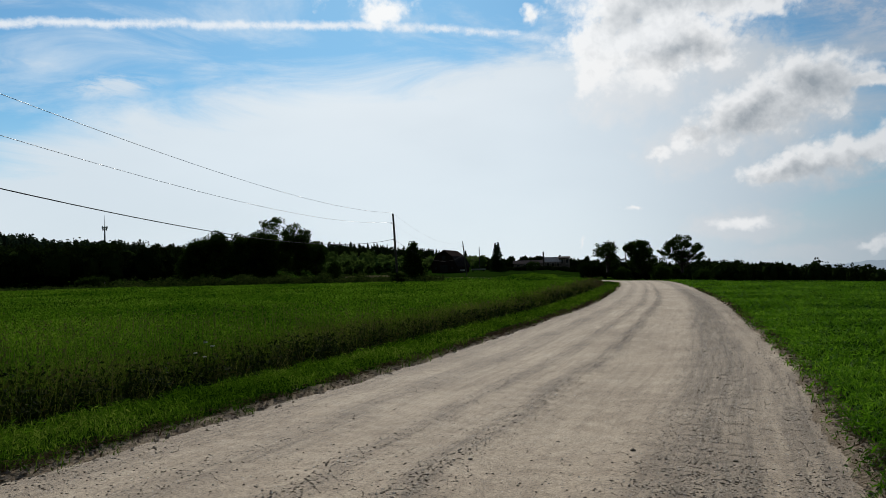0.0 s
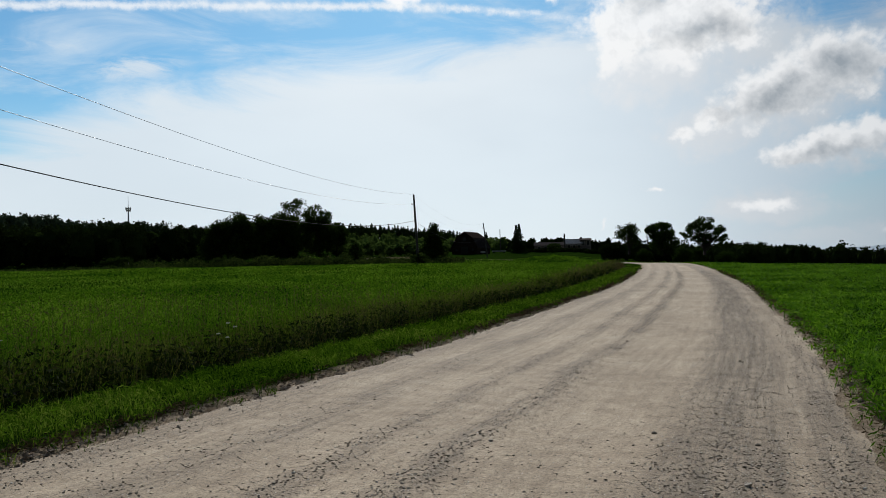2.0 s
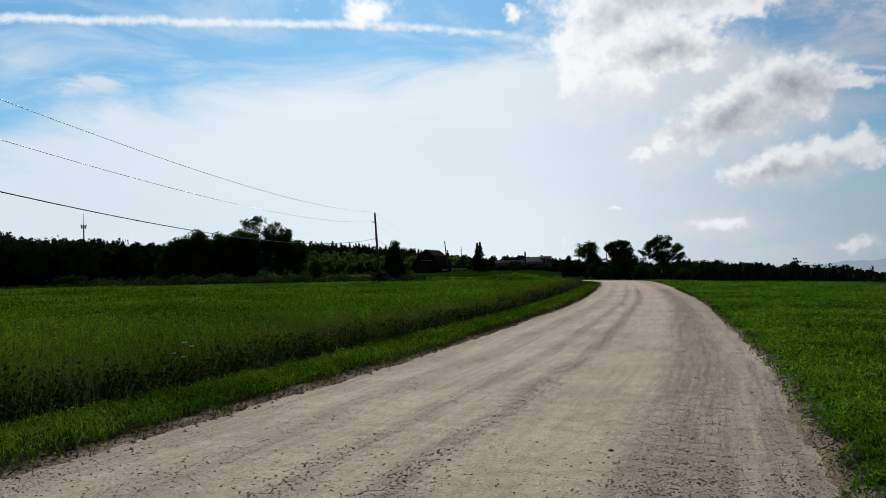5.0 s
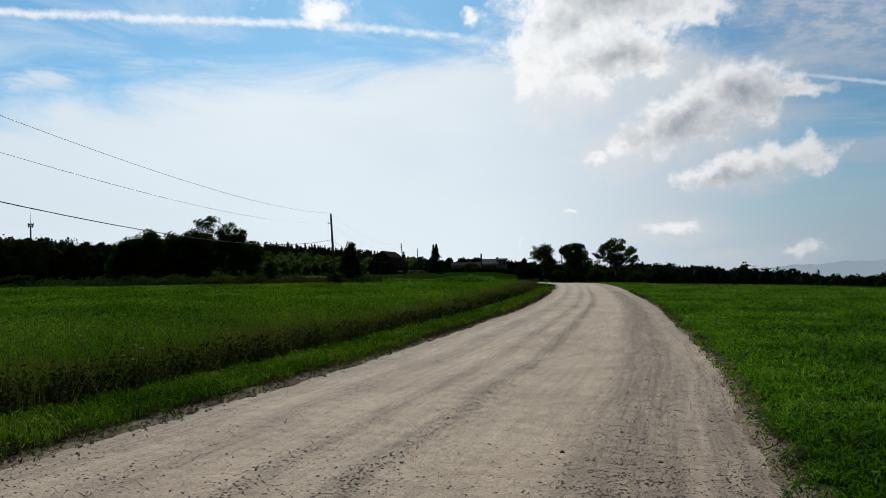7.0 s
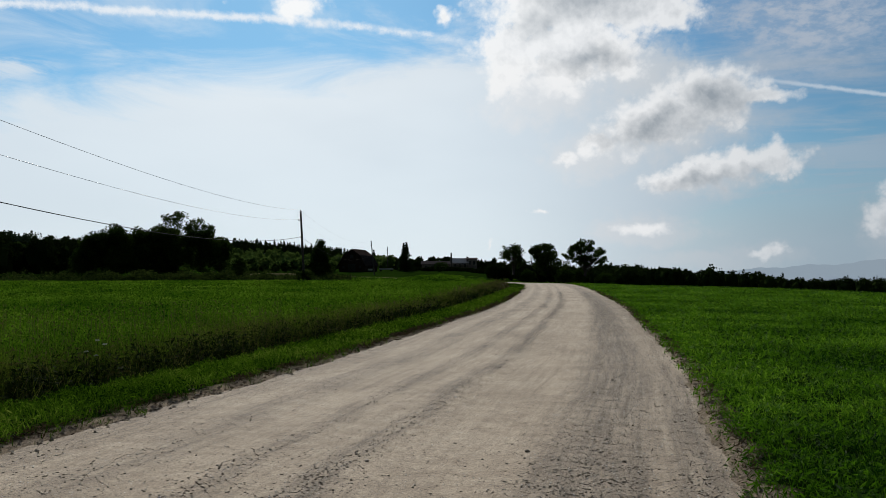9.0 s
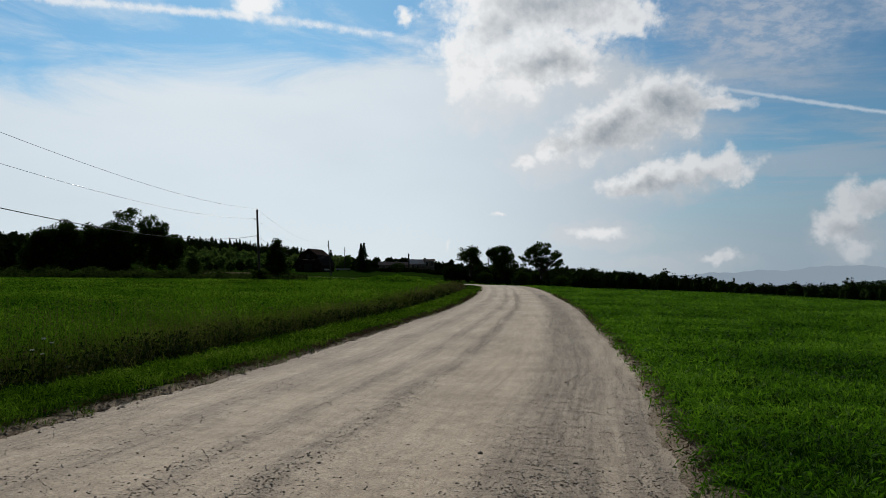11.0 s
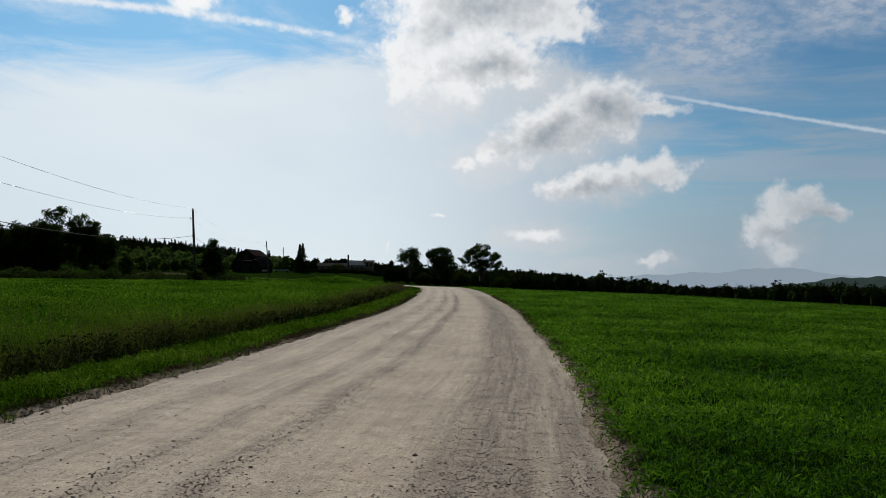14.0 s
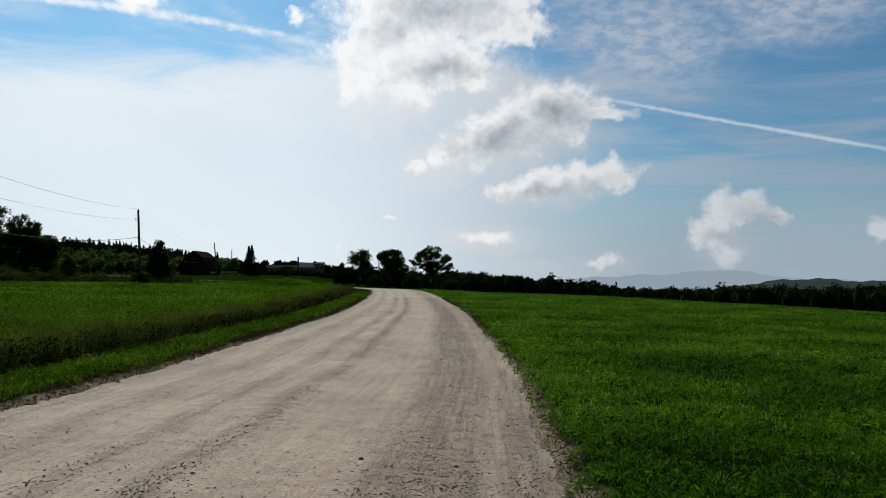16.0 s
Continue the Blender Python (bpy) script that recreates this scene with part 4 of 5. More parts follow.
def conifer(name, x, y, height, width, label, rows=26, seed=1, twin=0.0, leaf=0.26, mat=None, full=1.0):
    r = np.random.default_rng(seed)
    top = thing(name, (x, y, ground_at(x, y)), label, "tree")
    wood, crown = Geo(), Geo()
    for sx, hh in (((-twin, 0.97), (twin, 1.0)) if twin else ((0.0, 1.0),)):
        H = height * hh
        tube(wood, [(sx * 0.4, 0, -0.1), (sx, 0, H * 0.4), (sx, 0, H)], [0.22, 0.15, 0.02], 8)
        for f in np.linspace(0.05, 0.98, rows):
            reach = width * ((1 - f) ** 1.05) * r.uniform(0.75, 1.1) * (0.8 if twin else 1.0)
            for a in r.uniform(0, 6.28, int(7 * full) + 2):
                ln = reach * r.uniform(0.7, 1.15)
                m = int(16 * full + 34 * full * (1 - f))
                q = r.uniform(0.02, 1, m) ** 0.65
                px = sx + np.cos(a) * ln * q + r.normal(0, 0.12, m)
                py = np.sin(a) * ln * q + r.normal(0, 0.12, m)
                pz = f * H - 0.22 * ln * q ** 1.5 + r.normal(0, 0.10, m) + 0.1
                leaves(crown, np.c_[px, py, pz], leaf * r.uniform(0.6, 1.3, m), 0.4, 2.2)
    part("trunk", wood, BARK, top, smooth=True)
    tagged(part("crown", crown, mat or NEEDLE, top), kind="stuff")
    return top


def polar(az, d):
    return math.sin(radians(az)) * d, math.cos(radians(az)) * d


# the clump of maples across the meadow
MAPLES = "dense dark green maple in the clump across the meadow"
for az, d, h, wide, seed in ((-16.6, 166, 8.9, 0.36, 3), (-15.2, 164, 10.1, 0.36, 4), (-13.7, 168, 9.6, 0.38, 5), (-12.4, 166, 10.9, 0.36, 6), (-11.4, 165, 13.1, 0.33, 7)):
    x, y = polar(az, d)
    broadleaf("maple_tree", x, y, h, [(0, 0, 0.42, wide, wide, 0.38), (0, 0, 0.70, wide * 0.72, wide * 0.72, 0.28)], MAPLES, 0.22, 0.2, 76, 170, 0.30, 0.62, seed)
x, y = polar(-9.9, 163)
broadleaf("ash_tree", x, y, 12.4, [(-0.02, 0, 0.78, 0.20, 0.2, 0.20), (0.10, 0, 0.55, 0.22, 0.2, 0.22), (0.0, 0, 0.40, 0.24, 0.22, 0.3)],
          "tall airy ash tree with sky showing through its crown", 0.2, 0.3, 100, 110, 0.26, 0.5, 8)
x, y = polar(-8.7, 166)
broadleaf("ash_tree", x, y, 9.0, [(0.02, 0, 0.72, 0.24, 0.2, 0.22), (0, 0, 0.45, 0.2, 0.2, 0.3)], "slender ash tree at the edge of the clump", 0.15, 0.3, 60, 90, 0.30, 0.5, 9)
x, y = polar(-7.4, 172)
broadleaf("young_tree", x, y, 4.6, [(0, 0, 0.5, 0.3, 0.3, 0.45)], "small round green tree beside the clump", 0.1, 0.2, 30, 60, 0.28, 0.4, 10)

# the pyramid-shaped tree behind the power pole
x, y = polar(-2.05, 150)
broadleaf("cedar_tree", x, y, 6.9, [(0, 0, 0.26, 0.27, 0.27, 0.25), (0, 0, 0.50, 0.20, 0.20, 0.25), (0.01, 0, 0.72, 0.11, 0.11, 0.2), (0, 0, 0.88, 0.05, 0.05, 0.09)],
          "dense dark cedar narrowing to its top", 0.2, 0.15, 130, 150, 0.26, 0.40, 11)
x, y = polar(3.75, 300)
conifer("spruce_tree", x, y, 10.4, 4.6, "dark twin-topped spruce near the barn", 30, 12, 0.5, 0.17, full=1.0)

# three trees at the bend
x, y = polar(11.25, 178)
broadleaf("bend_tree", x, y, 8.2, [(-0.04, 0, 0.78, 0.24, 0.22, 0.17), (-0.24, 0, 0.66, 0.12, 0.12, 0.09), (0.10, 0, 0.60, 0.13, 0.12, 0.14)],
          "small airy tree with a bare trunk at the bend", 0.34, 0.42, 42, 72, 0.28, 0.38, 13)
x, y = polar(13.35, 176)
broadleaf("bend_tree", x, y, 9.1, [(0, 0, 0.68, 0.26, 0.24, 0.28), (0.06, 0, 0.40, 0.30, 0.26, 0.28), (-0.08, 0, 0.72, 0.22, 0.2, 0.16)],
          "full dark oval tree at the bend", 0.32, 0.2, 90, 100, 0.30, 0.46, 14)
x, y = polar(16.1, 174)
broadleaf("bend_tree", x, y, 9.7, [(0, 0, 0.72, 0.40, 0.32, 0.20), (-0.06, 0, 0.84, 0.20, 0.2, 0.13), (-0.34, 0, 0.60, 0.14, 0.14, 0.13), (0.32, 0, 0.58, 0.16, 0.14, 0.13), (0.02, 0, 0.50, 0.2, 0.2, 0.10)],
          "spreading elm with arching limbs at the bend", 0.36, 0.34, 96, 62, 0.28, 0.34, 15)
# undergrowth at the bend
for az, d, h, seed in ((14.7, 180, 3.4, 21), (15.6, 186, 3.6, 22), (17.4, 184, 3.2, 23), (12.2, 190, 2.6, 24)):
    x, y = polar(az, d)
    broadleaf("bush", x, y, h, [(0, 0, 0.5, 0.55, 0.5, 0.48)], "dark bushy undergrowth by the road bend", 0.08, 0.1, 36, 70, 0.28, 0.45, seed)
x, y = polar(-3.05, 117.3)
broadleaf("bush", x, y, 1.5, [(0, 0, 0.5, 0.8, 0.6, 0.45)], "low bush at the foot of the power pole", 0.04, 0.1, 26, 50, 0.16, 0.2, 31)
x, y = polar(6.2, 300)
broadleaf("bush", x, y, 3.6, [(0, 0, 0.5, 0.7, 0.6, 0.48)], "round dark bush before the old house", 0.06, 0.1, 30, 60, 0.3, 0.4, 32)
for az, d, h, seed in ((-22.5, 190, 2.6, 33), (-23.4, 192, 2.0, 34)):
    x, y = polar(az, d)
    broadleaf("bush", x, y, h, [(0, 0, 0.5, 0.8, 0.6, 0.45)], "pale green shrub at the foot of the woods", 0.05, 0.1, 26, 60, 0.26, 0.35, seed)


def woods(name, trees, label, mat, needle, size=0.9, k=16, m=10):
    """Many far trees: crowns of leaf clumps, or spires of drooping needles. trees: x, y, height, width."""
    leafy = Geo()
    t = np.array(trees)
    z = ground_z(t[:, 0], t[:, 1])
    n = len(t)
    if needle:
        i = np.repeat(np.arange(n), 100)
        f = rng.uniform(0.06, 1, len(i)) ** 1.15
        a = rng.uniform(0, 6.28, len(i))
        rr = t[i, 3] * (1 - f) ** 0.8 * rng.uniform(0.3, 1.1, len(i)) + 0.05
        c = np.c_[t[i, 0] + np.cos(a) * rr, t[i, 1] + np.sin(a) * rr, z[i] + t[i, 2] * f]
        leaves(leafy, c, size * (0.45 + 0.75 * (1 - f)) * rng.uniform(0.6, 1.2, len(i)), 0.3, 1.8)
    else:
        j = np.repeat(np.arange(n), k)
        d = rng.normal(size=(len(j), 3))
        d[:, 2] += 0.35
        d /= np.linalg.norm(d, axis=1)[:, None]
        d *= rng.uniform(0.72, 1, (len(j), 1))
        c = np.c_[t[j, 0] + d[:, 0] * t[j, 3], t[j, 1] + d[:, 1] * t[j, 3], z[j] + t[j, 2] * (0.50 + 0.44 * d[:, 2])]
        i = np.repeat(np.arange(len(j)), m)
        off = within(rng.normal(0, 1, (len(i), 3)), 1.5) * (0.17 * t[j, 3])[i][:, None]
        # the close inner mass of each crown
        bm = bmesh.new()
        bmesh.ops.create_icosphere(bm, subdivisions=2, radius=1.0)
        ball = np.array([v.co[:] for v in bm.verts])
        face = np.array([[v.index for v in f.verts] for f in bm.faces])
        bm.free()
        v = ball[None] * rng.uniform(0.70, 1.08, (n, len(ball), 1)) * np.stack([t[:, 3] * 0.78, t[:, 3] * 0.78, t[:, 2] * 0.40], -1)[:, None]
        v += np.c_[t[:, :2], z + t[:, 2] * 0.46][:, None]
        leafy.add(v.reshape(-1, 3), (face[None] + len(ball) * np.arange(n)[:, None, None]).reshape(-1, 3))
        leaves(leafy, c[i] + off, 1.5 * size * rng.uniform(0.5, 1.3, len(i)), 0.0, 1.1)
    return tagged(part(name, leafy, mat), label, "woods", kind="stuff")


def row_of_trees(n, a0, a1, d0, d1, h0, h1, seed, wide=0.34):
    r = np.random.default_rng(seed)
    a, d, h = r.uniform(a0, a1, n), r.uniform(d0, d1, n), r.uniform(h0, h1, n)
    return [(*polar(p, q), k, k * wide * r.uniform(0.8, 1.25)) for p, q, k in zip(a, d, h)]


def hill_trees(n, a0, a1, d0, d1, crest, seed, wide=0.3):
    """Trees whose tops follow the crest of a wooded hill, given as pairs of bearing and rise in degrees."""
    r = np.random.default_rng(seed)
    a, d = r.uniform(a0, a1, n), r.uniform(d0, d1, n)
    rise = np.interp(a, [c[0] for c in crest], [c[1] for c in crest]) + r.normal(-0.08, 0.13, n)
    x, y = np.sin(np.radians(a)) * d, np.cos(np.radians(a)) * d
    h = np.maximum(1.6 + d * np.tan(np.radians(rise)) - ground_z(x, y), 4.0)
    return [(p, q, k, min(k * wide, 4.2) * r.uniform(0.8, 1.25)) for p, q, k in zip(x, y, h)]


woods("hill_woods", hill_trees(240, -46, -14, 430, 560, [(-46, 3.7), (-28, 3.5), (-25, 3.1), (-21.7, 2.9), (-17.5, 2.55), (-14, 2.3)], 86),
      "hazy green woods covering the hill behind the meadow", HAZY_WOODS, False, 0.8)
woods("meadow_woods", row_of_trees(100, -30, -16.5, 215, 290, 8, 11.5, 71) + row_of_trees(100, -40, -22, 215, 290, 9, 12.4, 82),
      "dense dark green deciduous woods at the meadow's end", WOODS, False, 0.42, 36, 11)
woods("young_wood", row_of_trees(120, -9, -1.2, 255, 330, 3.0, 5.6, 73) + row_of_trees(140, -12, 3, 345, 480, 5, 8, 74),
      "mixed lighter green young trees on the slope", YOUNG, False, 0.5)
woods("ridge_spruces", hill_trees(380, -16, 5, 520, 640, [(-16, 2.6), (-7.9, 2.45), (-5.6, 2.4), (-3.2, 2.15), (-0.5, 1.9), (2.2, 1.45), (4.5, 1.05)], 75, 0.2), "dark spruces along the wooded ridge", NEEDLE, True, 1.7)
woods("ridge_woods", row_of_trees(130, -16, 12, 480, 640, 6.5, 9.5, 76), "dark mixed woods on the ridge", WOODS, False, 0.75)
woods("house_woods", hill_trees(170, 3, 19, 400, 520, [(3, 1.25), (4.5, 1.05), (9.3, 0.95), (12, 0.92), (14.4, 0.75), (19, 0.6)], 77), "dark woods behind the old house and the bend", WOODS, False, 0.65)
woods("bend_thicket", hill_trees(90, 9.6, 20, 192, 225, [(9.6, 0.6), (11, 0.85), (14, 0.75), (17.6, 0.7), (20, 0.5)], 81, 0.45), "dark thicket behind the trees at the bend", WOODS, False, 0.36)
woods("house_hedge", row_of_trees(70, 4.2, 10.2, 312, 326, 0.9, 1.6, 83, 0.8), "dark hedge before the old house", WOODS, False, 0.4)
woods("valley_woods", hill_trees(560, 17, 54, 400, 540, [(17, 0.85), (20.6, 0.66), (23.7, 0.48), (26, 0.30), (28, 0.06), (29, -0.12), (32.6, -0.15), (36, 0.05), (45, 0.18), (54, 0.25)], 78),
      "long dark line of woods beyond the sloping field", WOODS, False, 0.62)
woods("valley_spruces", row_of_trees(60, 24, 60, 540, 700, 8, 12, 80, 0.2), "spruces standing in the valley woods", NEEDLE, True, 1.6)


# ---- poles and wires ----
def power_pole(az, d, length, lean, label, thick=1.0):
    x, y = polar(az, d)
    top = thing("power_pole", (x, y, ground_at(x, y)), label, "power pole", "power poles along the meadow")
    g = Geo()
    tube(g, [(0, 0, -0.3), (lean * 0.5, 0, length * 0.5), (lean, 0, length)], [0.19 * thick, 0.165 * thick, 0.13 * thick], 10)
    part("post", g, POLE_WOOD, top, smooth=True)
    for z, side in ((length - 0.02, 0.0), (length - 1.3, -0.35)):
        b = Geo()
        cx = lean * z / length + side
        tube(b, [(cx, 0, z - 0.02), (cx, 0, z + 0.08), (cx, 0, z + 0.10), (cx, 0, z + 0.18)], [0.03, 0.03, 0.075, 0.055], 8)
        part("insulator", b, GLAZE, top, smooth=True)
        if side:
            k = Geo()
            box(k, (cx / 2 + lean * z / length / 2, 0, z - 0.02), (abs(side) + 0.1, 0.07, 0.07))
            part("bracket", k, STEEL, top)
    c = Geo()
    box(c, (lean * 0.66 - 0.14, -0.1, length * 0.63), (0.12, 0.12, 0.22))
    part("cable_clamp", c, STEEL, top)
    return x, y, top.matrix_world.translation.z


px, py, pz = power_pole(-3.12, 118, 9.85, -0.5, "weathered wooden power pole leaning slightly in the meadow")
p2 = power_pole(1.65, 231, 9.5, -0.95, "leaning wooden power pole before the barn")
p3 = power_pole(2.56, 330, 9.4, -0.1, "wooden power pole beside the barn")
p4 = power_pole(6.95, 330, 7.0, -0.1, "stout dark wooden pole before the old house", 2.2)
power_pole(12.45, 255, 8.2, -0.1, "thin grey power pole beyond the bend")


def wire(name, a, b, sag, r, label):
    u = np.linspace(0, 1, 40)
    p = np.array(a)[None] * (1 - u[:, None]) + np.array(b)[None] * u[:, None]
    p[:, 2] -= 4 * sag * u * (1 - u)
    g = Geo()
    tube(g, p, np.full(40, r), 5)
    tagged(part(name, g, WIRE if "cable" in name else ALLOY, smooth=True), label, "wire", "overhead wires")


P0 = power_pole(-76, 20.6, 9.6, 0.0, "wooden power pole standing near the road")
z0 = P0[2]
wire("power_wire", (px - 0.5, py, 11.05), (P0[0], P0[1], 10.22), 1.85, 0.014, "thin bare power wire strung between poles")
wire("power_wire", (px - 0.82, py, 9.68), (P0[0] - 0.35, P0[1], 8.7), 1.87, 0.014, "thin bare power wire strung between poles")
wire("phone_cable", (px - 0.45, py, 7.28), (P0[0] - 0.14, P0[1], 7.1), 2.36, 0.025, "thick black telephone cable sagging between poles")
wire("power_wire", (px - 0.5, py, pz + 9.97), (p2[0] - 0.95, p2[1], p2[2] + 9.6), 2.0, 0.007, "thin bare power wire strung between poles")
wire("power_wire", (px - 0.82, py, pz + 8.67), (p2[0] - 1.2, p2[1], p2[2] + 8.3), 2.0, 0.007, "thin bare power wire strung between poles")
wire("phone_cable", (px - 0.45, py, pz + 6.25), (p2[0] - 0.7, p2[1], p2[2] + 6.0), 2.5, 0.018, "thick black telephone cable sagging between poles")
wire("phone_cable", (p2[0] - 0.7, p2[1], p2[2] + 6.0), (p3[0] - 0.2, p3[1], p3[2] + 6.0), 1.5, 0.018, "thick black telephone cable sagging between poles")


# ---- mast on the hill ----
def radio_mast(az, d):
    x, y = polar(az, d)
    zb = ground_at(x, y)
    top = thing("radio_mast", (x, y, zb), "tall slim steel radio mast above the woods", "mast")
    full = 1.6 + d * math.tan(radians(3.55)) - zb
    g = Geo()
    tube(g, [(0, 0, -0.5), (0, 0, full * 0.5), (0, 0, full)], [0.75, 0.6, 0.5], 10)
    part("shaft", g, STEEL, top, smooth=True)
    for k, (z, w) in enumerate(((full + 0.6, 2.4), (full + 1.9, 3.0))):
        b = Geo()
        tube(b, [(0, 0, z - 0.25), (0, 0, z + 0.25)], [w * 0.5, w * 0.5], 12)
        part("platform", b, STEEL, top)
        for i in range(6):
            a = i * math.pi / 3
            p = Geo()
            box(p, (math.cos(a) * w * 0.62, math.sin(a) * w * 0.62, z), (0.4, 0.4, 1.9), math.degrees(a))
            part("antenna", p, STEEL, top)
    r = Geo()
    tube(r, [(0, 0, full), (0, 0, full + 6), (0, 0, full + 11)], [0.22, 0.14, 0.07], 6)
    part("rod", r, STEEL, top)


radio_mast(-22.15, 650)


# ---- barn ----
def gambrel(w, h, eave, knee):
    return [(-w / 2, 0), (w / 2, 0), (w / 2, eave), (w * 0.33, knee), (0, h), (-w * 0.33, knee), (-w / 2, eave)]


def build_barn():
    x, y = polar(0.55, 300)
    z = ground_at(x, y)
    top = thing("barn", (x, y, z), "old dark weathered barn with a gambrel roof", "barn")
    top.rotation_euler = (0, 0, radians(-19))
    W, L, H, E, K = 9.4, 15.0, 7.7, 2.3, 5.5
    g = Geo()
    prism(g, gambrel(W, H, E, K), L)
    part("wall", g, BARN_WALL, top)
    for side in (-1, 1):
        for (a, b), nm in (((((W / 2 + 0.35), E - 0.4), (W * 0.33, K + 0.12)), "lower_roof"), (((W * 0.33, K + 0.12), (0.0, H + 0.14)), "upper_roof")):
            r = Geo()
            o = [(side * a[0], a[1]), (side * b[0], b[1]), (side * b[0], b[1] + 0.14), (side * a[0], a[1] + 0.14)]
            prism(r, o if side < 0 else o[::-1], L + 0.8)
            part(nm, r, BARN_ROOF, top)
    for cx, cz, w, h, nm in ((0, 1.35, 2.8, 2.6, "barn_door"), (0, 5.2, 1.3, 1.3, "loft_door"), (-3.0, 1.5, 0.8, 0.9, "window"), (3.0, 1.5, 0.8, 0.9, "window")):
        d = Geo()
        box(d, (cx, -L / 2 - 0.04, cz), (w, 0.10, h))
        p = part(nm, d, DARK, top)
        f = Geo()
        for ox, oz, sw, sh in ((0, h / 2 + 0.06, w + 0.24, 0.12), (0, -h / 2 - 0.06, w + 0.24, 0.12), (-w / 2 - 0.06, 0, 0.12, h), (w / 2 + 0.06, 0, 0.12, h)):
            box(f, (cx + ox, -L / 2 - 0.07, cz + oz), (sw, 0.14, sh))
        part("frame", f, BARN_WALL, p)


build_barn()


def hay_wagon(az, d, length):
    x, y = polar(az, d)
    top = thing("hay_wagon", (x, y, ground_at(x, y)), "low white flat wagon parked beside the barn", "wagon")
    g = Geo()
    box(g, (0, 0, 0.85), (length, 2.2, 0.55))
    part("bed", g, PAINT, top)
    for sx in (-0.38, 0.38):
        for sy in (-0.9, 0.9):
            w = Geo()
            tube(w, [(sx * length, sy - 0.12, 0.36), (sx * length, sy + 0.12, 0.36)], [0.36, 0.36], 14)
            part("wheel", w, DARK, top)


hay_wagon(2.45, 306, 5.2)
hay_wagon(1.35, 288, 1.6)


def build_house():
    """The old pale house: a main block with a tin roof, a cross wing and a long low shed."""
    x, y = polar(7.75, 350)
    top = thing("old_house", (x, y, ground_at(x, y) - 0.3), "derelict pale house with peeling boards and a tin roof", "house")
    top.rotation_euler = (0, 0, radians(-6))

    def block(cx, cy, w, l, eave, ridge, roof_mat):
        g = Geo()
        prism(g, [(-w / 2, 0), (w / 2, 0), (w / 2, eave), (-w / 2, eave)], l)
        g.v = [v + np.array([cx, cy, 0], dtype=np.float32) for v in g.v]
        part("wall", g, PALE_WALL, top)
        for sgn in (-1, 1):
            r = Geo()
            a, b = (sgn * (l / 2 + 0.35), eave - 0.1), (0, ridge)
            v = []
            for sx in (-w / 2 - 0.3, w / 2 + 0.3):
                v += [(cx + sx, cy + a[0], a[1]), (cx + sx, cy + b[0], b[1]), (cx + sx, cy + b[0], b[1] + 0.14), (cx + sx, cy + a[0], a[1] + 0.14)]
            r.add(v, [[0, 1, 2, 3], [7, 6, 5, 4], [0, 4, 5, 1], [1, 5, 6, 2], [2, 6, 7, 3], [3, 7, 4, 0]])
            part("roof", r, roof_mat, top)
        for sx in (-w / 2, w / 2):
            e = Geo()
            e.add([(cx + sx, cy - l / 2, eave), (cx + sx, cy + l / 2, eave), (cx + sx, cy, ridge)], [[0, 1, 2]])
            e.add([(cx + sx * 0.99, cy - l / 2, eave), (cx + sx * 0.99, cy + l / 2, eave), (cx + sx * 0.99, cy, ridge)], [[2, 1, 0]])
            part("gable", e, PALE_WALL, top)

    def window(cx, y0, cz, w, h):
        g = Geo()
        box(g, (cx, y0, cz), (w, 0.12, h))
        p = part("window", g, DARK, top)
        f = Geo()
        for ox, oz, sw, sh in ((0, h / 2, w + 0.5, 0.26), (0, -h / 2, w + 0.4, 0.2), (-w / 2, 0, 0.24, h), (w / 2, 0, 0.24, h), (0, 0, 0.06, h)):
            box(f, (cx + ox, y0 - 0.05, cz + oz), (sw, 0.10, sh))
        part("frame", f, TRIM, p)

    block(-1.2, 0, 6.6, 6.0, 3.4, 5.3, PALE_ROOF)
    block(3.6, 0.8, 4.4, 6.4, 4.9, 5.5, OLD_ROOF)
    block(-11.2, 1.5, 12.6, 5.0, 2.9, 4.2, OLD_ROOF)
    for cx in (-3.3, -1.2, 0.8):
        window(cx, -3.02, 2.3, 1.1, 1.5)
    for cx in (2.7, 4.6):
        window(cx, -2.42, 3.5, 1.1, 1.9)
    for cx in (-15.5, -12.6, -9.8, -7):
        window(cx, -1.02, 1.9, 1.3, 1.3)
    c = Geo()
    box(c, (1.9, 0.6, 5.3), (0.8, 0.8, 1.6))
    part("chimney", c, BRICK, top)
    porch = Geo()
    box(porch, (-1.2, -4.0, 2.5), (6.6, 2.0, 0.14))
    part("porch_roof", porch, PALE_ROOF, top)
    for cx in (-4.2, -2.2, -0.2, 1.8):
        q = Geo()
        box(q, (cx, -4.8, 1.25), (0.14, 0.14, 2.5))
        part("porch_post", q, PALE_WALL, top)


build_house()


# ---- stones on the road ----
def pebble_mesh(seed):
    r = np.random.default_rng(seed)
    bm = bmesh.new()
    bmesh.ops.create_icosphere(bm, subdivisions=1, radius=0.5)
    for v in bm.verts:
        v.co *= 0.75 + 0.5 * r.uniform()
        v.co.z *= 0.6
        v.co.x *= 1.2
    me = bpy.data.meshes.new("stone")
    bm.to_mesh(me)
    bm.free()
    me.materials.append(STONE)
    return me


PEBBLES = [pebble_mesh(90 + k) for k in range(6)]


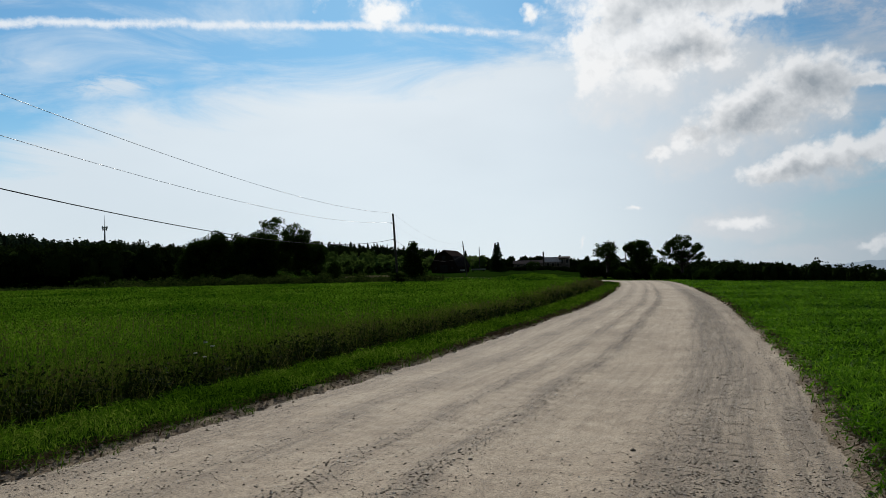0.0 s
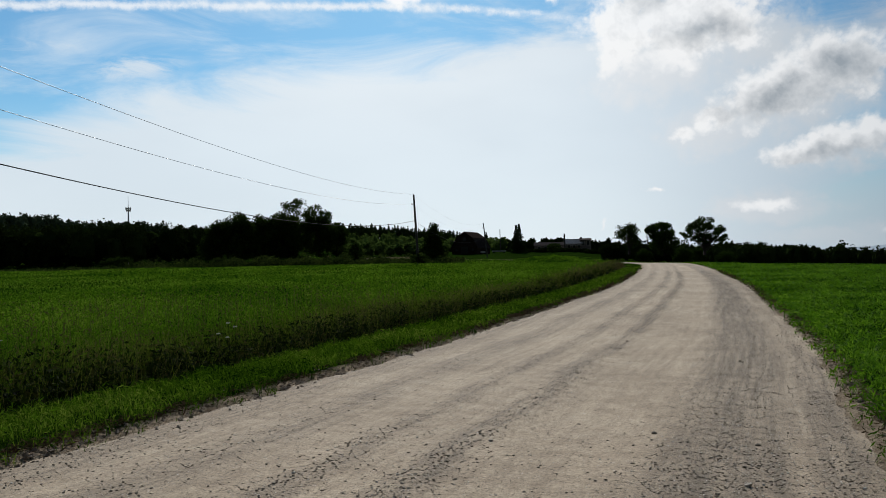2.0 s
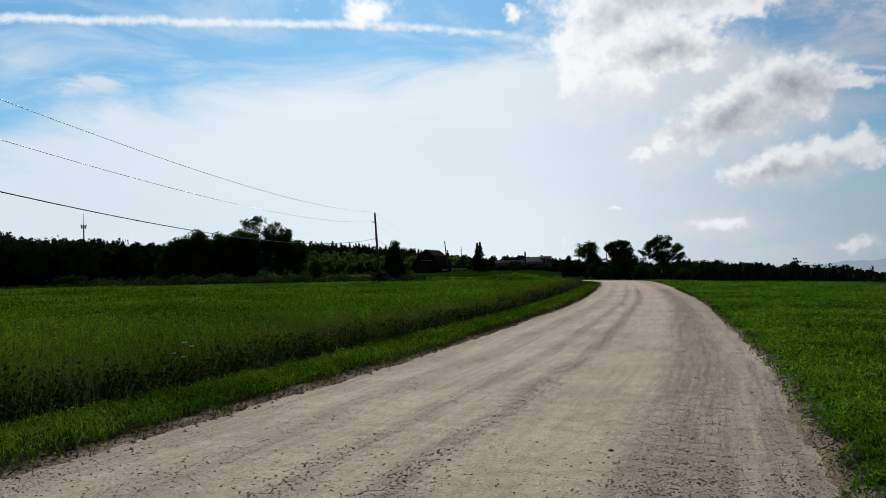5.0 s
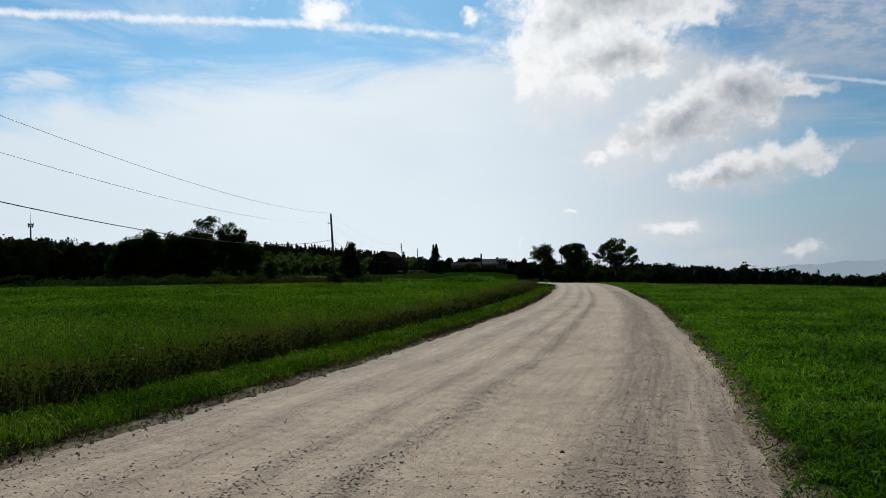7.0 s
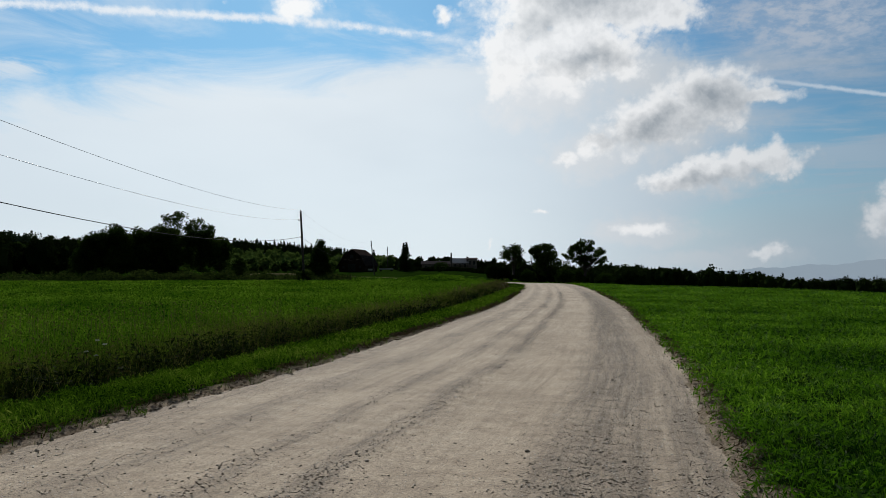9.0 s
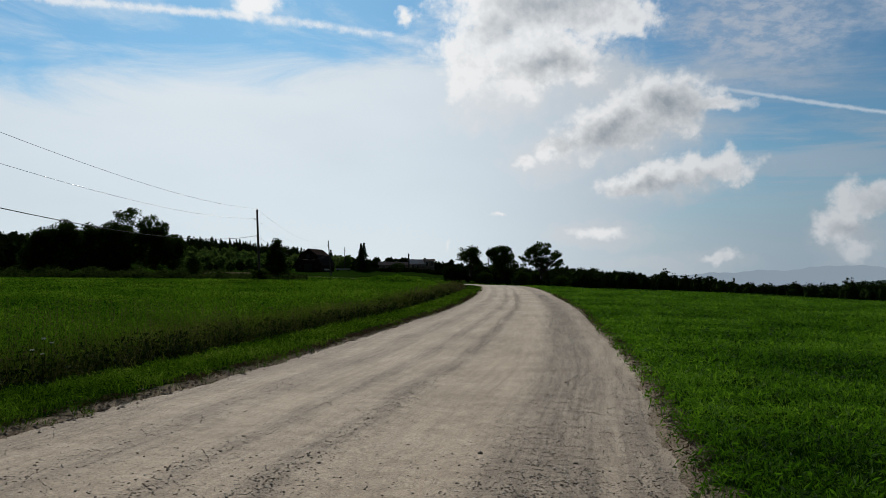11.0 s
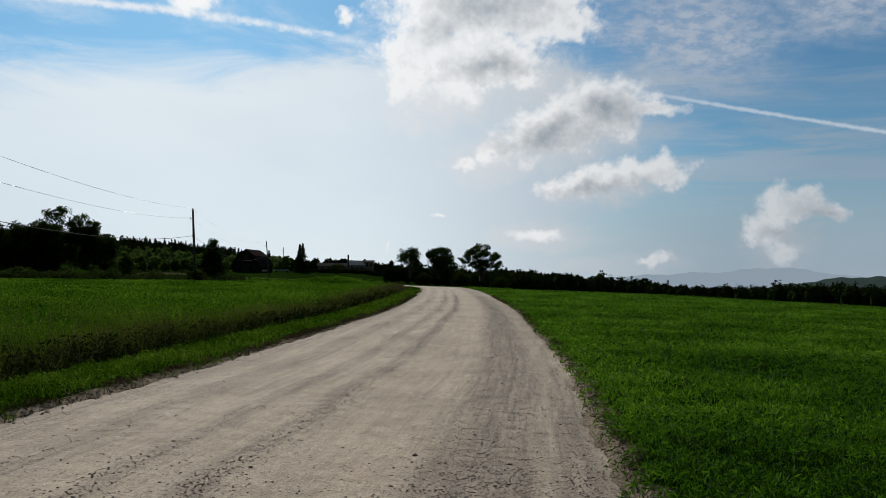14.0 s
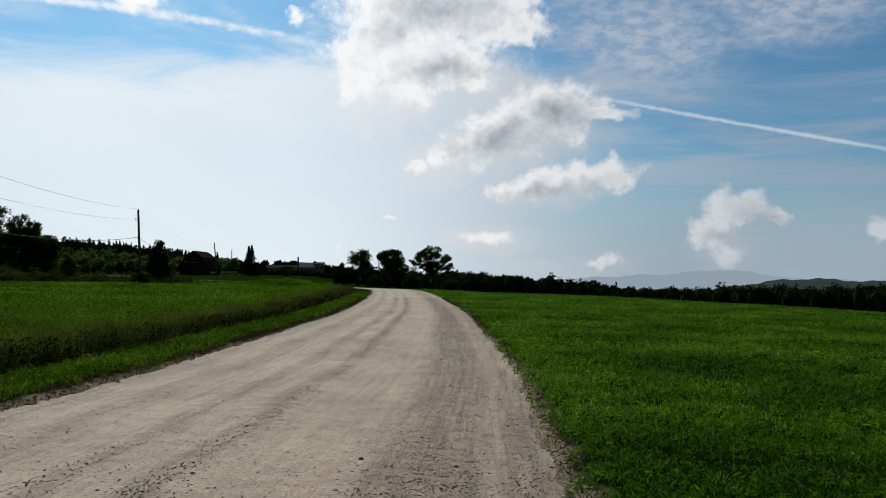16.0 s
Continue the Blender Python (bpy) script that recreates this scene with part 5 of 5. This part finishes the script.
def loose_bands(n, r):
    """Where loose stones lie: in the ridges between the wheel tracks and in the deep gravel along the edges."""
    pick = r.uniform(0, 1, n)
    s = np.where(pick < 0.13, r.normal(0.08, 0.14, n), np.where(pick < 0.21, r.normal(-0.75, 0.16, n), np.where(pick < 0.26, r.normal(-1.9, 0.2, n),
        np.where(pick < 0.62, r.normal(2.15, 0.34, n), np.where(pick < 0.74, r.normal(3.0, 0.12, n),
        np.where(pick < 0.80, r.uniform(-3.35, -2.6, n), r.uniform(-3.2, 3.2, n)))))))
    return np.clip(s, -3.4, 3.4)


def build_stones():
    r = np.random.default_rng(5)
    n = 280
    k = START + 3.5 + 15 * r.uniform(0, 1, n) ** 1.5
    s = loose_bands(n, r)
    x, y, z = road_z(s, k)
    for i in range(n):
        ob = new("stone", PEBBLES[i % 6])
        d = r.uniform(0.014, 0.028) if r.uniform() < 0.92 else r.uniform(0.03, 0.05)
        ob.matrix_world = pose(x[i], y[i], z[i] + d * 0.12, r.uniform(-15, 15), r.uniform(-15, 15), r.uniform(0, 360)) @ Matrix.Scale(d, 4)
        ob.parent = road
    # all the smaller ones, joined
    n = 80000
    s = loose_bands(n, r)
    k = START + 3 + np.where(r.uniform(0, 1, n) < 0.06, -7, 70) * r.uniform(0, 1, n) ** 2.4
    x, y, z = road_z(s, k)
    d = (0.0026 + 0.0095 * r.uniform(0, 1, n) ** 2.3) * (1 + 0.45 * smooth01(k - START, 12, 35))
    a = r.uniform(0, 6.28, n)
    ca, sa = np.cos(a)[:, None], np.sin(a)[:, None]
    ring = np.array([(1, 0, -0.6), (0, 1, -0.6), (-1, 0, -0.6), (0, -1, -0.6)], dtype=float)
    near = k < START + 7.5
    g = Geo()
    for mine, form, face in (
            (near, np.r_[ring, ring * (0.72, 0.72, 0) + (0, 0, 0.45)], [(0, 1, 5, 4), (1, 2, 6, 5), (2, 3, 7, 6), (3, 0, 4, 7), (4, 5, 6, 7)]),
            (~near, np.r_[ring, [(0, 0, 0.55)]], [(0, 1, 4), (1, 2, 4), (2, 3, 4), (3, 0, 4)])):
        m, c = mine.sum(), len(form)
        v = form[None] * r.uniform(0.65, 1.35, (m, c, 1)) * d[mine][:, None, None] * np.array([1.15, 0.9, 0.75])
        v = np.stack([v[..., 0] * ca[mine] - v[..., 1] * sa[mine], v[..., 0] * sa[mine] + v[..., 1] * ca[mine], v[..., 2]], -1)
        v += np.stack([x[mine], y[mine], z[mine] + d[mine] * 0.3], -1)[:, None]
        g.add(v.reshape(-1, 3), (np.array(face)[None] + c * np.arange(m)[:, None, None]).reshape(-1, len(face[0])))
    tagged(part("loose_gravel", g, STONE), "loose grey gravel scattered over the road", "gravel", kind="stuff")


build_stones()


def build_clods():
    """Crumbled earth along the road's edges."""
    r = np.random.default_rng(6)
    n = 5200
    k = START + 2 + 70 * r.uniform(0, 1, n) ** 1.5
    left = r.uniform(0, 1, n) < 0.75
    s = np.where(left, -r.normal(3.36, 0.13, n), r.normal(3.38, 0.10, n))
    x, y = road_place(s, k)
    z = np.maximum(road_z(s, k)[2], ground_z(x, y, s))
    octa = np.array([(1, 0, 0), (-1, 0, 0), (0, 1, 0), (0, -1, 0), (0, 0, 1), (0, 0, -1)], dtype=float)
    face = np.array([(0, 2, 4), (2, 1, 4), (1, 3, 4), (3, 0, 4), (2, 0, 5), (1, 2, 5), (3, 1, 5), (0, 3, 5)])
    d = 0.005 + 0.032 * r.uniform(0, 1, n) ** 3
    v = octa[None] * r.uniform(0.6, 1.4, (n, 6, 1)) * d[:, None, None] * np.array([1, 1, 0.6])
    a = r.uniform(0, 6.28, n)
    ca, sa = np.cos(a)[:, None], np.sin(a)[:, None]
    v = np.stack([v[..., 0] * ca - v[..., 1] * sa, v[..., 0] * sa + v[..., 1] * ca, v[..., 2]], -1)
    v += np.stack([x, y, z], -1)[:, None]
    g = Geo().add(v.reshape(-1, 3), (face[None] + 6 * np.arange(n)[:, None, None]).reshape(-1, 3))
    tagged(part("earth_clods", g, EARTH), "crumbled brown earth along the road edges", "earth", kind="stuff")


build_clods()


# ---- small things ----
def wildflower(x, y, h, seed):
    """A white umbel on a thin stem."""
    r = np.random.default_rng(seed)
    top = thing("wildflower", (x, y, ground_at(x, y)), "white umbel flower standing among the ditch weeds", "flower", "white flowers in the ditch")
    g = Geo()
    tube(g, [(0, 0, 0), (0.03, 0.01, h * 0.5), (0.02, 0.0, h)], [0.006, 0.005, 0.004], 5)
    part("stem", g, WEED, top)
    f = Geo()
    n = 60
    a, q = r.uniform(0, 6.28, n), r.uniform(0, 1, n) ** 0.5 * 0.032
    leaves(f, np.c_[0.02 + np.cos(a) * q, np.sin(a) * q, h + 0.02 - q * 0.25 + r.normal(0, 0.004, n)], 0.018, 0.9, 1.2)
    tagged(part("flower_head", f, PETAL, top), kind="stuff")


for k, (x, y, h) in enumerate(((-4.05, 14.05, 0.86), (-3.98, 14.2, 0.78), (-4.18, 13.9, 0.70), (-4.0, 13.8, 0.62), (-7.4, 13.0, 0.5))):
    wildflower(x, y, h, 200 + k)

x, y = polar(-22.2, 165)
stake = thing("marker_stake", (x, y, ground_at(x, y)), "thin pale wooden stake at the meadow's edge", "stake")
g = Geo()
tube(g, [(0, 0, -0.2), (0.04, 0, 0.6), (0.1, 0, 1.3)], [0.06, 0.055, 0.05], 6)
part("post", g, PALE_WALL, stake)
